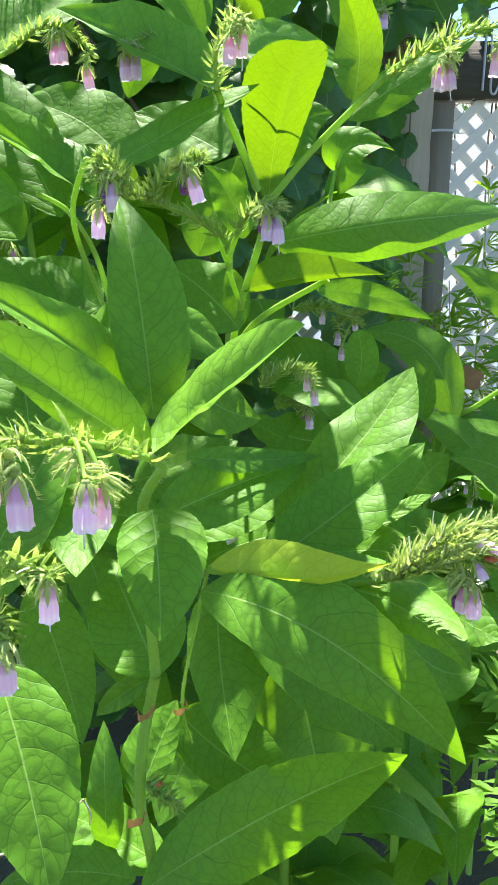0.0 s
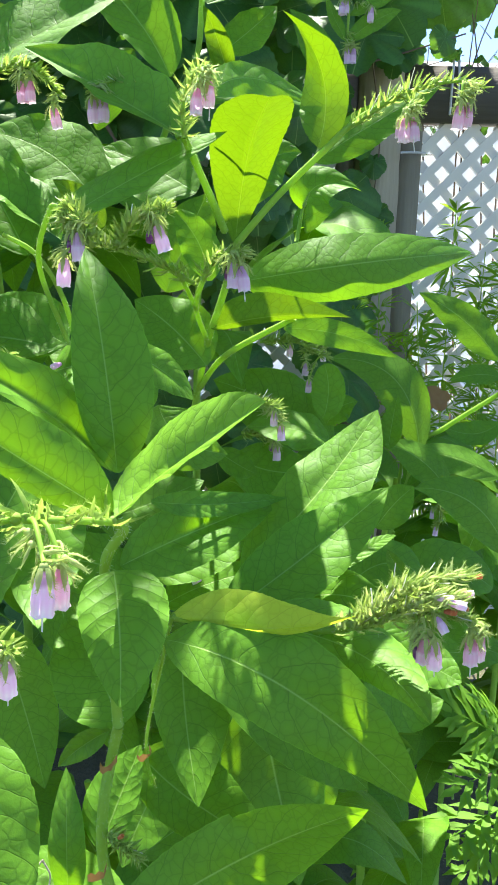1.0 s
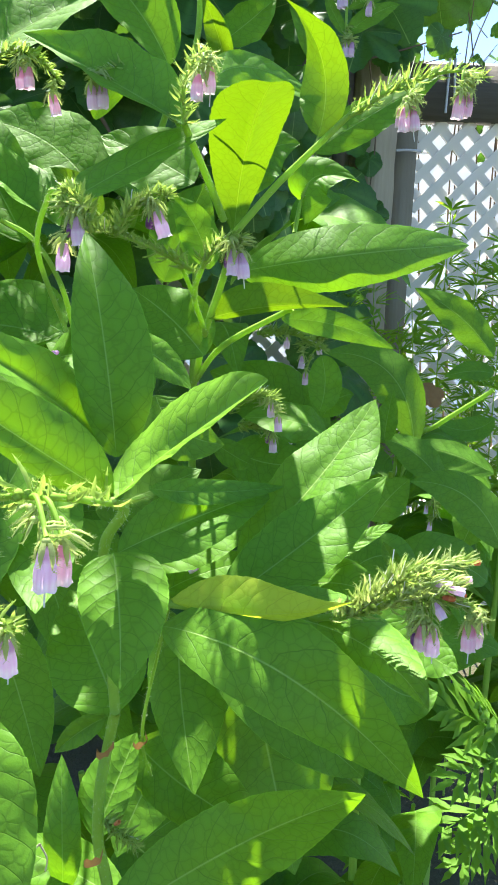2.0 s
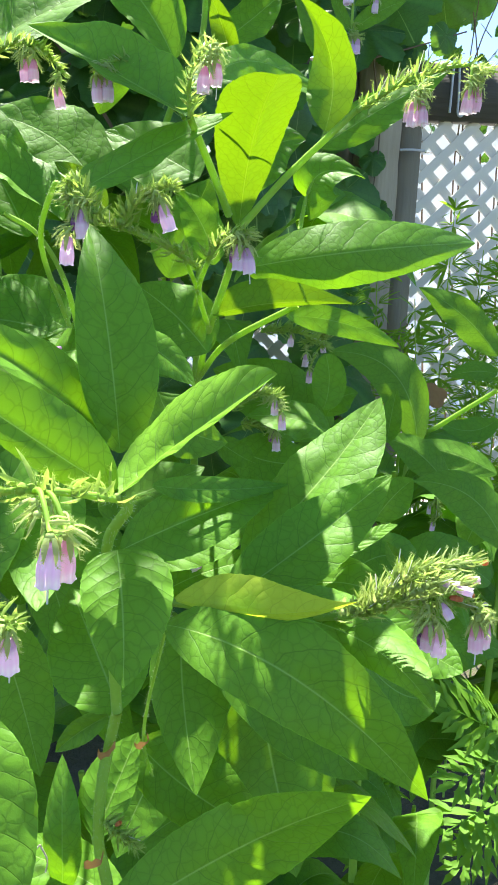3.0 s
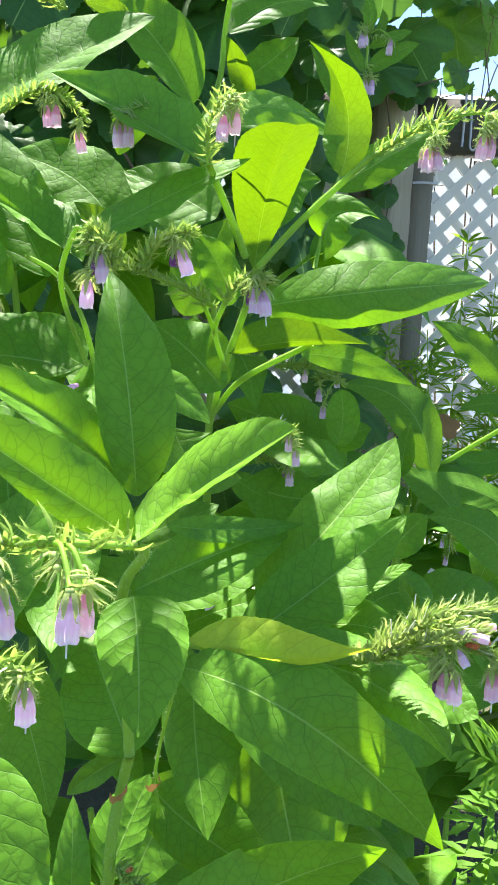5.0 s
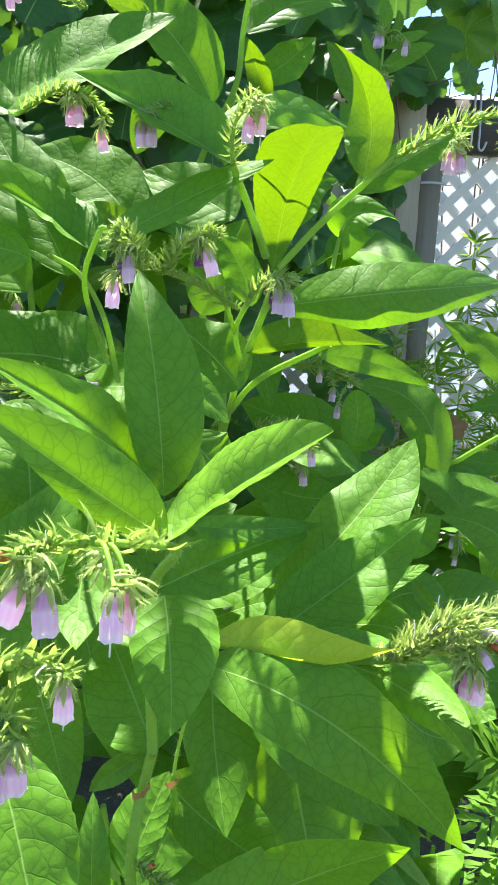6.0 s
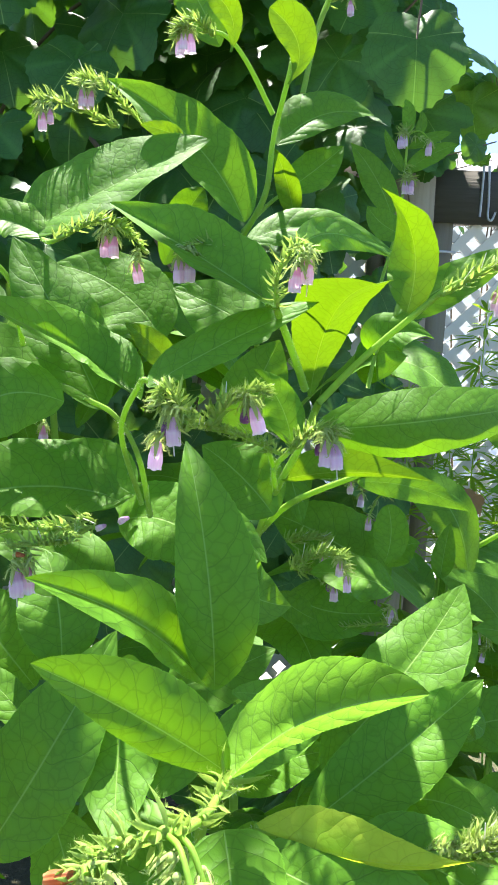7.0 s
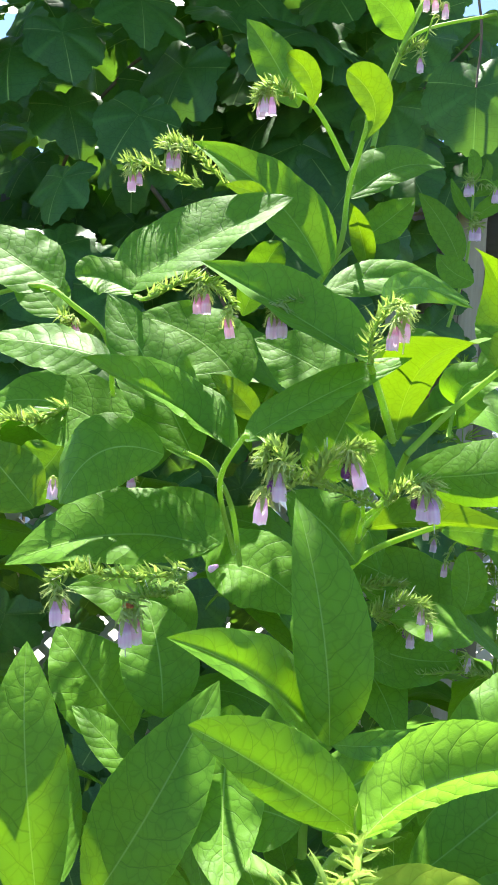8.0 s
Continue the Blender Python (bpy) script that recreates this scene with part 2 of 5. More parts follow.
def leaf_mesh(base, mid, tip, half, side, fold, wave, p, q, curl, seed, lop=0.0, fringe=0, nu=44, nv=12):
    """A leaf blade: a midrib through three places, two halves folded along it, a wavy rim. Returns its bmesh."""
    rng = random.Random(seed)
    b, c, t = Vector(base), Vector(mid), Vector(tip)
    ctl = 2 * c - 0.5 * (b + t)
    side = Vector(side).normalized()
    bm = bmesh.new()
    uvl = bm.loops.layers.uv.new("UVMap")
    rel = bm.loops.layers.uv.new("metres")
    peak = (p / (p + q)) ** p * (q / (p + q)) ** q
    length = (b - c).length + (c - t).length
    f1, f2, f3 = rng.uniform(0, 6), rng.uniform(0, 6), rng.uniform(0, 6)
    grid, info = [], {}
    for i in range(nu + 1):
        u = i / nu
        u = u + 0.06 * math.sin(2 * math.pi * u) * -0.5
        pos = b * (1 - u) ** 2 + ctl * 2 * u * (1 - u) + t * u * u
        tan = ((ctl - b) * (1 - u) + (t - ctl) * u).normalized()
        s = (side - tan * side.dot(tan)).normalized()
        nrm = s.cross(tan)
        w = half * (max(u, 1e-5) ** p * max(1 - u, 0.0) ** q) / peak
        w = max(w, 0.0011 * (1 - u) + 0.00015)
        row = []
        for j in range(nv + 1):
            v = j / nv * 2 - 1
            a = abs(v)
            ang = radians(fold) * (1 - 0.45 * a) + radians(curl) * a * a
            ww = w * (1 + lop * (1 if v > 0 else -1))
            off = s * (v * ww * math.cos(ang)) + nrm * (a * ww * math.sin(ang))
            ripple = wave * half * a * a * (math.sin(u * 17 + f1 + 2.2 * v) + 0.6 * math.sin(u * 29 + f2 - v * 3))
            lift = 8 * (u - 0.17 * a ** 1.5) + 0.24 * (1 if v > 0 else -1)
            ripple += 0.012 * half * math.sin(math.pi * (lift % 1.0)) * min(1.0, a * 4) * (1.15 - 1.1 * a)
            ripple += 0.06 * half * math.sin(u * 9 + f3) * a
            jag = 1 + 0.012 * math.sin(u * 140 + f2) * (a > 0.99)
            vert = bm.verts.new(pos + off * jag + nrm * ripple * math.sin(math.pi * min(1.0, u * 1.02)))
            info[vert] = (u, v, u * length, v * w)
            row.append(vert)
        grid.append(row)
    for i in range(nu):
        for j in range(nv):
            f = bm.faces.new((grid[i][j], grid[i][j + 1], grid[i + 1][j + 1], grid[i + 1][j]))
            for lp in f.loops:
                u, v, x, y = info[lp.vert]
                lp[uvl].uv = (u, v * 0.5 + 0.5)
                lp[rel].uv = (x + seed * 0.37 % 5, y)
    rim_hairs(bm, grid, info, uvl, rel, fringe, rng)
    return bm


LEAF_COUNT = [0]


def leaf(parent, base, mid, tip, half, side, fold=14, wave=0.05, p=0.66, q=0.95, curl=0, lop=0.0, mat=None, label="", fringe=150):
    LEAF_COUNT[0] += 1
    seed = LEAF_COUNT[0]
    return part("leaf", leaf_mesh(base, mid, tip, half, side, fold, wave, p, q, curl, seed, lop, fringe), mat or LEAF, parent, label)


def blade_mesh(base, mid, tip, left, right, p, q, wave, bulge, seed, fringe, nu=44, nv=12):
    """A leaf blade whose two halves reach from the midrib to a rim of their own. Returns its bmesh."""
    rng = random.Random(seed)
    b, c, t = Vector(base), Vector(mid), Vector(tip)
    ctl = 2 * c - 0.5 * (b + t)
    at = p / (p + q)
    widest = b * (1 - at) ** 2 + ctl * 2 * at * (1 - at) + t * at * at
    reach = (Vector(left) - widest, Vector(right) - widest)
    half = 0.5 * (reach[0].length + reach[1].length)
    bm = bmesh.new()
    uvl = bm.loops.layers.uv.new("UVMap")
    rel = bm.loops.layers.uv.new("metres")
    peak = at ** p * (1 - at) ** q
    length = (b - c).length + (c - t).length
    f1, f2, f3 = rng.uniform(0, 6), rng.uniform(0, 6), rng.uniform(0, 6)
    grid, info = [], {}
    for i in range(nu + 1):
        u = i / nu
        u = u + 0.06 * math.sin(2 * math.pi * u) * -0.5
        pos = b * (1 - u) ** 2 + ctl * 2 * u * (1 - u) + t * u * u
        tan = ((ctl - b) * (1 - u) + (t - ctl) * u).normalized()
        arms = []
        for v in reach:
            a = v - tan * v.dot(tan)
            arms.append(a.normalized() * v.length if a.length > 1e-6 else v)
        nrm = (arms[1] - arms[0]).normalized().cross(tan).normalized()
        if nrm.z < 0:
            nrm = -nrm
        w = max((max(u, 1e-5) ** p * max(1 - u, 0.0) ** q) / peak, 0.05 * (1 - u) + 0.006)
        row = []
        for j in range(nv + 1):
            v = j / nv * 2 - 1
            a = abs(v)
            arm = arms[0 if v < 0 else 1]
            ripple = wave * half * a * a * (math.sin(u * 17 + f1 + 2.2 * v) + 0.6 * math.sin(u * 29 + f2 - v * 3))
            lift = 8 * (u - 0.17 * a ** 1.5) + 0.24 * (1 if v > 0 else -1)
            ripple += 0.012 * half * math.sin(math.pi * (lift % 1.0)) * min(1.0, a * 4) * (1.15 - 1.1 * a)
            ripple += 0.05 * half * math.sin(u * 9 + f3) * a
            ripple += bulge * arm.length * 4 * a * (1 - a) * w
            jag = 1 + 0.012 * math.sin(u * 140 + f2) * (a > 0.99)
            vert = bm.verts.new(pos + arm * (a * w * jag) + nrm * ripple * math.sin(math.pi * min(1.0, u * 1.02)))
            info[vert] = (u, v, u * length, v * w * arm.length)
            row.append(vert)
        grid.append(row)
    for i in range(nu):
        for j in range(nv):
            f = bm.faces.new((grid[i][j], grid[i][j + 1], grid[i + 1][j + 1], grid[i + 1][j]))
            for lp in f.loops:
                u, v, x, y = info[lp.vert]
                lp[uvl].uv = (u, v * 0.5 + 0.5)
                lp[rel].uv = (x + seed * 0.37 % 5, y)
    rim_hairs(bm, grid, info, uvl, rel, fringe, rng)
    return bm


def blade(parent, base, mid, tip, left, right, p=0.66, q=0.95, wave=0.035, bulge=0.10, mat=None, fringe=220):
    LEAF_COUNT[0] += 1
    seed = LEAF_COUNT[0]
    return part("leaf", blade_mesh(base, mid, tip, left, right, p, q, wave, bulge, seed, fringe), mat or LEAF, parent)


# ---- ground, fence, house ----
def wood_material(name, dark, light, along="Z", rough=0.8):
    m = Nodes(name)
    obj = m.put("ShaderNodeTexCoord").outputs["Object"]
    mp = m.put("ShaderNodeMapping")
    mp.inputs["Scale"].default_value = {"Z": (1, 1, 0.06), "X": (0.06, 1, 1)}[along]
    m.link(obj, mp.inputs["Vector"])
    grain = m.noise(mp.outputs[0], 90.0, 5.0, 0.65)
    stain = m.noise(obj, 6.0, 3.0)
    col = m.mix(m.math("MULTIPLY", grain, 1.0), dark, light)
    col = m.mix(m.math("MULTIPLY", stain, 0.35), col, tuple(c * 0.6 for c in dark))
    m.link(col, m.bsdf.inputs["Base Color"])
    m.set(Roughness=rough)
    m.bump(grain, 0.6, 0.003)
    return m.mat


def paint_material(name, colour, dirt, rough=0.55):
    m = Nodes(name)
    obj = m.put("ShaderNodeTexCoord").outputs["Object"]
    n = m.noise(obj, 5.0, 5.0, 0.6)
    f = m.noise(obj, 160.0, 2.0)
    col = m.mix(m.math("MULTIPLY", m.math("SUBTRACT", n, 0.35, clamp=True), 0.8), colour, dirt)
    m.link(col, m.bsdf.inputs["Base Color"])
    m.set(Roughness=rough)
    m.bump(f, 0.15, 0.001)
    return m.mat


POST_WOOD = wood_material("weathered_wood", (0.25, 0.215, 0.14), (0.53, 0.47, 0.34))
RAIL_WOOD = wood_material("dark_wood", (0.075, 0.066, 0.052), (0.16, 0.145, 0.12), "X")
BOARD_WOOD = wood_material("dark_board", (0.18, 0.155, 0.10), (0.31, 0.27, 0.18))
LATTICE = paint_material("lattice_paint", (0.68, 0.64, 0.55), (0.46, 0.43, 0.36))
SIDING = paint_material("white_siding", (0.84, 0.84, 0.82), (0.70, 0.70, 0.68))
ROOF = paint_material("grey_roof", (0.22, 0.22, 0.23), (0.15, 0.15, 0.15), 0.8)
WIRE = paint_material("wire", (0.45, 0.46, 0.47), (0.3, 0.3, 0.3), 0.4)


def soil_material():
    m = Nodes("soil")
    obj = m.put("ShaderNodeTexCoord").outputs["Object"]
    a, b = m.noise(obj, 3.0, 6.0, 0.65), m.noise(obj, 55.0, 4.0, 0.7)
    col = m.mix(b, (0.045, 0.032, 0.02), (0.12, 0.09, 0.055))
    col = m.mix(m.math("MULTIPLY", a, 0.7), col, (0.05, 0.085, 0.025))
    m.link(col, m.bsdf.inputs["Base Color"])
    m.set(Roughness=0.95)
    m.bump(b, 0.8, 0.02)
    return m.mat


def box_bm(x0, x1, y0, y1, z0, z1, bevel=0.004):
    bm = bmesh.new()
    bmesh.ops.create_cube(bm, size=1.0, matrix=Matrix.Translation(((x0 + x1) / 2, (y0 + y1) / 2, (z0 + z1) / 2)) @ Matrix.Diagonal((x1 - x0, y1 - y0, z1 - z0, 1)))
    if bevel:
        bmesh.ops.bevel(bm, geom=bm.edges[:], offset=bevel, segments=2, affect="EDGES")
    return bm


def ground():
    bm = bmesh.new()
    n, half = 40, 300.0
    rows = []
    for i in range(n + 1):
        row = []
        for j in range(n + 1):
            f = lambda k: (2 * k / n - 1) * abs(2 * k / n - 1) ** 3 * half
            x, y = f(i), f(j)
            row.append(bm.verts.new((x, y, 0.03 * noise.noise(Vector((x * 1.7, y * 1.7, 0))))))
        rows.append(row)
    for i in range(n):
        for j in range(n):
            bm.faces.new((rows[i][j], rows[i + 1][j], rows[i + 1][j + 1], rows[i][j + 1]))
    ob = part("ground", bm, soil_material(), None)
    return tagged(ob, "dark garden soil with patches of green growth", "ground", kind="structure")


def fence():
    f = thing("garden_fence", "weathered wooden garden fence with pale diagonal lattice panels", "fence", kind="structure")
    # posts: rough-sawn, slightly split
    for x0, x1, top in ((0.385, 0.508, 1.995), (-1.56, -1.43, 1.99), (2.38, 2.51, 1.99)):
        bm = box_bm(x0, x1, 2.19, 2.30, -0.1, top, 0.007)
        bmesh.ops.subdivide_edges(bm, edges=[e for e in bm.edges if abs(e.verts[0].co.z - e.verts[1].co.z) > 1], cuts=30)
        for v in bm.verts:
            v.co.x += 0.004 * noise.noise(v.co * 9)
            v.co.y += 0.003 * noise.noise(v.co * 14 + Vector((5, 0, 0)))
        part("post", bm, POST_WOOD, f, "grey weathered square post")
    for x0, x1 in ((0.511, 0.576), (0.333, 0.382)):
        part("batten", box_bm(x0, x1, 2.225, 2.27, 0.0, 1.93, 0.003), BOARD_WOOD, f, "dark wooden batten")
    for x0, x1 in ((0.511, 2.38), (-1.43, 0.382)):
        part("rail", box_bm(x0, x1, 2.20, 2.28, 1.775, 1.918, 0.006), RAIL_WOOD, f, "dark wooden top rail")
        part("rail", box_bm(x0, x1, 2.21, 2.27, 0.12, 0.21, 0.006), RAIL_WOOD, f)
    # the lattice: two layers of crossing laths
    pitch, wide = 0.081, 0.0255
    for x0, x1 in ((0.576, 2.38), (-1.43, 0.333)):
        z0, z1 = 0.21, 1.775
        for layer, sign in ((0, 1), (1, -1)):
            k = 0
            while True:
                # a lath on the line x - sign * z = c
                c = (x0 - (z1 if sign > 0 else -z0)) + k * pitch
                k += 1
                lo, hi = (c + z0, c + z1) if sign > 0 else (c - z1, c - z0)
                if lo > x1:
                    break
                a, b = max(lo, x0), min(hi, x1)
                if b - a < 0.02:
                    continue
                za, zb = (a - c, b - c) if sign > 0 else (c - a, c - b)
                y = 2.235 + layer * 0.0085
                d = Vector((b - a, 0, zb - za)).normalized()
                s = Vector((-d.z, 0, d.x)) * wide / 2
                bm = bmesh.new()
                front = [bm.verts.new(Vector((p[0], y, p[1])) + o) for p, o in (((a, za), -s), ((b, zb), -s), ((b, zb), s), ((a, za), s))]
                back = [bm.verts.new(v.co + Vector((0, 0.008, 0))) for v in front]
                bm.faces.new(front)
                bm.faces.new(list(reversed(back)))
                for j in range(4):
                    bm.faces.new((front[j], back[j], back[(j + 1) % 4], front[(j + 1) % 4]))
                ob = part("lath", bm, LATTICE, f)
                for p in ob.data.polygons:
                    p.use_smooth = False
    return f


def house():
    h = thing("neighbour_house", "low white clapboard outbuilding seen through the lattice", "building", "", "structure")
    y = 6.2
    part("wall", box_bm(-6, 7, y + 0.02, y + 0.2, 0, 2.55, 0), SIDING, h)
    n = 14
    for k in range(n):
        z = 0.1 + k * 0.175
        bm = bmesh.new()
        v = [bm.verts.new(p) for p in ((-6, y + 0.012, z + 0.18), (7, y + 0.012, z + 0.18), (7, y - 0.012, z), (-6, y - 0.012, z), (7, y + 0.012, z), (-6, y + 0.012, z))]
        bm.faces.new((v[0], v[1], v[2], v[3]))
        bm.faces.new((v[3], v[2], v[4], v[5]))
        ob = part("siding_board", bm, SIDING, h)
        ob.data.polygons[0].use_smooth = False
    bm = bmesh.new()
    a = [bm.verts.new(p) for p in ((-6.2, y - 0.25, 2.5), (7.2, y - 0.25, 2.5), (7.2, y + 2.5, 3.4), (-6.2, y + 2.5, 3.4))]
    b = [bm.verts.new(v.co + Vector((0, 0, 0.08))) for v in a]
    bm.faces.new(list(reversed(a)))
    bm.faces.new(b)
    for j in range(4):
        bm.faces.new((a[j], a[(j + 1) % 4], b[(j + 1) % 4], b[j]))
    part("roof", bm, ROOF, h, "grey low-pitched roof")
    return h


def yard():
    """An added pale yard sheet that brightens the lattice gaps and the house wall."""
    bm = bmesh.new()
    bmesh.ops.create_grid(bm, x_segments=14, y_segments=6, size=0.5)
    for v in bm.verts:
        v.co = Vector((v.co.x * 12 + 0.8, 4.4 + v.co.y * 3.4, 0.045 + 0.004 * noise.noise(v.co * 9)))
    return tagged(part("bounce_sheet", bm, BOUNCE_PALE, None), "pale sheet added beyond the fence to bounce sunlight", "paving", kind="structure")


# pale colour of the added sheet that throws sunlight back
BOUNCE_PALE = paint_material("pale_bounce_sheet", (0.68, 0.66, 0.62), (0.52, 0.50, 0.46), 0.85)
ground()
yard()
fence()
house()


# ---- flower parts, each mesh made once ----
def mesh_of(name, bm, *materials):
    me = bpy.data.meshes.new(name)
    bm.to_mesh(me)
    bm.free()
    for m in materials:
        me.materials.append(m)
    for p in me.polygons:
        p.use_smooth = True
    return me


def bell_bm(length, flare, seed):
    """A hanging tubular bell: narrow throat, swollen lower half, five small lobes turned out at the rim."""
    rng = random.Random(seed)
    bm = bmesh.new()
    uvl = bm.loops.layers.uv.new("UVMap")
    prof = ((0.0, 0.12), (0.08, 0.17), (0.22, 0.205), (0.38, 0.222), (0.48, 0.245), (0.60, 0.262), (0.78, 0.262), (0.90, 0.25), (0.96, 0.25 * flare), (1.0, 0.268 * flare))
    seg, rings, info = 20, [], {}
    for k, (z, r) in enumerate(prof):
        ring = []
        for j in range(seg):
            a = 2 * math.pi * j / seg
            lobe = math.cos(5 * a)
            rr = r * (1 + 0.05 * lobe * (z > 0.4))
            zz = z + (0.022 * lobe if k == len(prof) - 1 else 0.0)
            rr *= 1 + rng.uniform(-0.012, 0.012)
            v = bm.verts.new((rr * length * math.cos(a), rr * length * math.sin(a), -zz * length))
            info[v] = (j / seg, z)
            ring.append(v)
        rings.append(ring)
    for a, b in zip(rings, rings[1:]):
        for j in range(seg):
            f = bm.faces.new((a[j], b[j], b[(j + 1) % seg], a[(j + 1) % seg]))
            for lp in f.loops:
                lp[uvl].uv = info[lp.vert]
    return bm


def lobe_into(bm, root, tip, width, thick, rng, hairs):
    """One narrow, pointed, hairy sepal."""
    d = tip - root
    x = d.cross(Vector((root.x, root.y, 0.02))).normalized()
    n = x.cross(d).normalized()
    pts = []
    for f, w in ((0, 0.7), (0.35, 1.0), (0.7, 0.6), (1.0, 0.03)):
        c = root + d * f + n * thick * math.sin(math.pi * f)
        pts.append([bm.verts.new(c - x * width * w), bm.verts.new(c + n * thick * 0.8 * w), bm.verts.new(c + x * width * w)])
    for a, b in zip(pts, pts[1:]):
        for j in range(2):
            bm.faces.new((a[j], a[j + 1], b[j + 1], b[j]))
    for _ in range(hairs):
        f = rng.random()
        c = root + d * f + x * width * rng.uniform(-0.8, 0.8) * (1 - f) + n * thick * 0.5
        out = (n * rng.uniform(0.3, 1) + x * rng.uniform(-1, 1) + d.normalized() * 0.4).normalized() * rng.uniform(0.0012, 0.0030)
        s = d.normalized() * 0.00009
        bm.faces.new([bm.verts.new(c + s), bm.verts.new(c - s), bm.verts.new(c + out)])


def calyx_bm(length, spread, seed, hairs=14, wide=0.1):
    """Five hairy sepals round a small cup, hanging."""
    rng = random.Random(seed)
    bm = bmesh.new()
    bmesh.ops.create_icosphere(bm, subdivisions=2, radius=length * 0.16, matrix=Matrix.Translation((0, 0, -length * 0.1)))
    for k in range(5):
        a = 2 * math.pi * (k + rng.uniform(-0.12, 0.12)) / 5
        o = Vector((math.cos(a), math.sin(a), 0))
        lobe_into(bm, o * length * 0.2 + Vector((0, 0, -length * 0.1)), o * length * spread * rng.uniform(0.8, 1.25) + Vector((0, 0, -length * rng.uniform(0.85, 1.05))), length * wide, length * 0.08, rng, hairs)
    return bm


def style_bm(length):
    bm = bmesh.new()
    tube_into(bm, [Vector((0, 0, -length * f)) + Vector((0.0006 * math.sin(f * 3), 0, 0)) for f in (0, 0.3, 0.6, 0.9, 1.0)], lambda f: 0.00042 - 0.0001 * f, 5)
    return bm


BELLS = {
    "lilac": [mesh_of("lilac_bell", bell_bm(0.0150, f, 3 + k), PETAL_LILAC) for k, f in enumerate((0.95, 1.05, 1.12))],
    "pink": [mesh_of("pink_bell", bell_bm(0.0140, f, 13 + k), PETAL_PINK) for k, f in enumerate((0.92, 1.0, 1.1))],
    "dry": [mesh_of("withered_bell", bell_bm(0.0080, 0.8, 23), PETAL_DRY)],
    "purple": [mesh_of("purple_bell", bell_bm(0.0110, 0.75, 24), PETAL_DARK)],
}
CALYXES = [mesh_of("calyx", calyx_bm(0.0102, s, 31 + k, 46, 0.125), CALYX_GREY) for k, s in enumerate((0.38, 0.48, 0.60))]
BUDS = [mesh_of("bud", calyx_bm(0.0108, s, 41 + k, 24, 0.11), CALYX) for k, s in enumerate((0.16, 0.34, 0.55, 0.78))]
WOOLLY_BUDS = [mesh_of("woolly_bud", calyx_bm(0.0122, s, 51 + k, 40, 0.07), CALYX_GREY) for k, s in enumerate((0.16, 0.32, 0.5, 0.7))]
STYLE = mesh_of("style", style_bm(0.021), STYLE_WHITE)


def turn_to(direction, spin):
    """A turn that takes -z into the given direction."""
    q = Vector(direction).to_track_quat("-Z", "Y")
    return q.to_matrix().to_4x4() @ Matrix.Rotation(spin, 4, "Z")


CYME_LINES = {}


def cyme(parent, *pts, buds=16, size=1.25, r=0.0016, spread=1.0, seed=1, bloom=0.0, woolly=False):
    """A curled flower cluster: a stalk with two close rows of hairy buds, the youngest at the tip."""
    rng = random.Random(seed * 71)
    line = spline(pts, 8 * (len(pts) - 1))
    radius = lambda f: r * (1 - 0.55 * f)
    bm = bmesh.new()
    tube_into(bm, line, radius, 6)
    ob = part("flower_stalk", bm, STEM, parent)
    CYME_LINES[ob.name] = line
    hb = bmesh.new()
    hairs_into(hb, line, radius, 160, 0.0018, rng)
    part("bristles", hb, HAIR, ob)
    for k in range(buds):
        f = bloom + (1 - bloom) * (k + 0.5) / buds
        g = f * (len(line) - 1)
        i = min(int(g), len(line) - 2)
        p = line[i].lerp(line[i + 1], g - i)
        d = (line[i + 1] - line[i]).normalized()
        upw = Vector((0, 0, 1)) - d * d.z
        upw = upw.normalized() if upw.length > 0.05 else Vector((0, -1, 0))
        sd = d.cross(upw) * (1 if k % 2 else -1)
        out = (upw * rng.uniform(-0.1, 1.0) + sd * spread * rng.uniform(0.3, 1.0) + d * (rng.uniform(0.8, 2.0) if woolly else rng.uniform(0.35, 1.2))).normalized()
        s = size * (1.05 - 0.42 * f) * rng.uniform(0.7, 1.2)
        m = Matrix.Translation(p) @ turn_to(out, rng.uniform(0, 6)) @ Matrix.Scale(s, 4)
        shared("bud", (WOOLLY_BUDS if woolly and rng.random() < 0.65 else BUDS)[rng.randrange(4)], ob, m)
        if f < 0.8 and rng.random() < (0.3 if woolly else 0.16):
            shared("style", STYLE, ob, m @ Matrix.Scale(0.8, 4))
    return ob


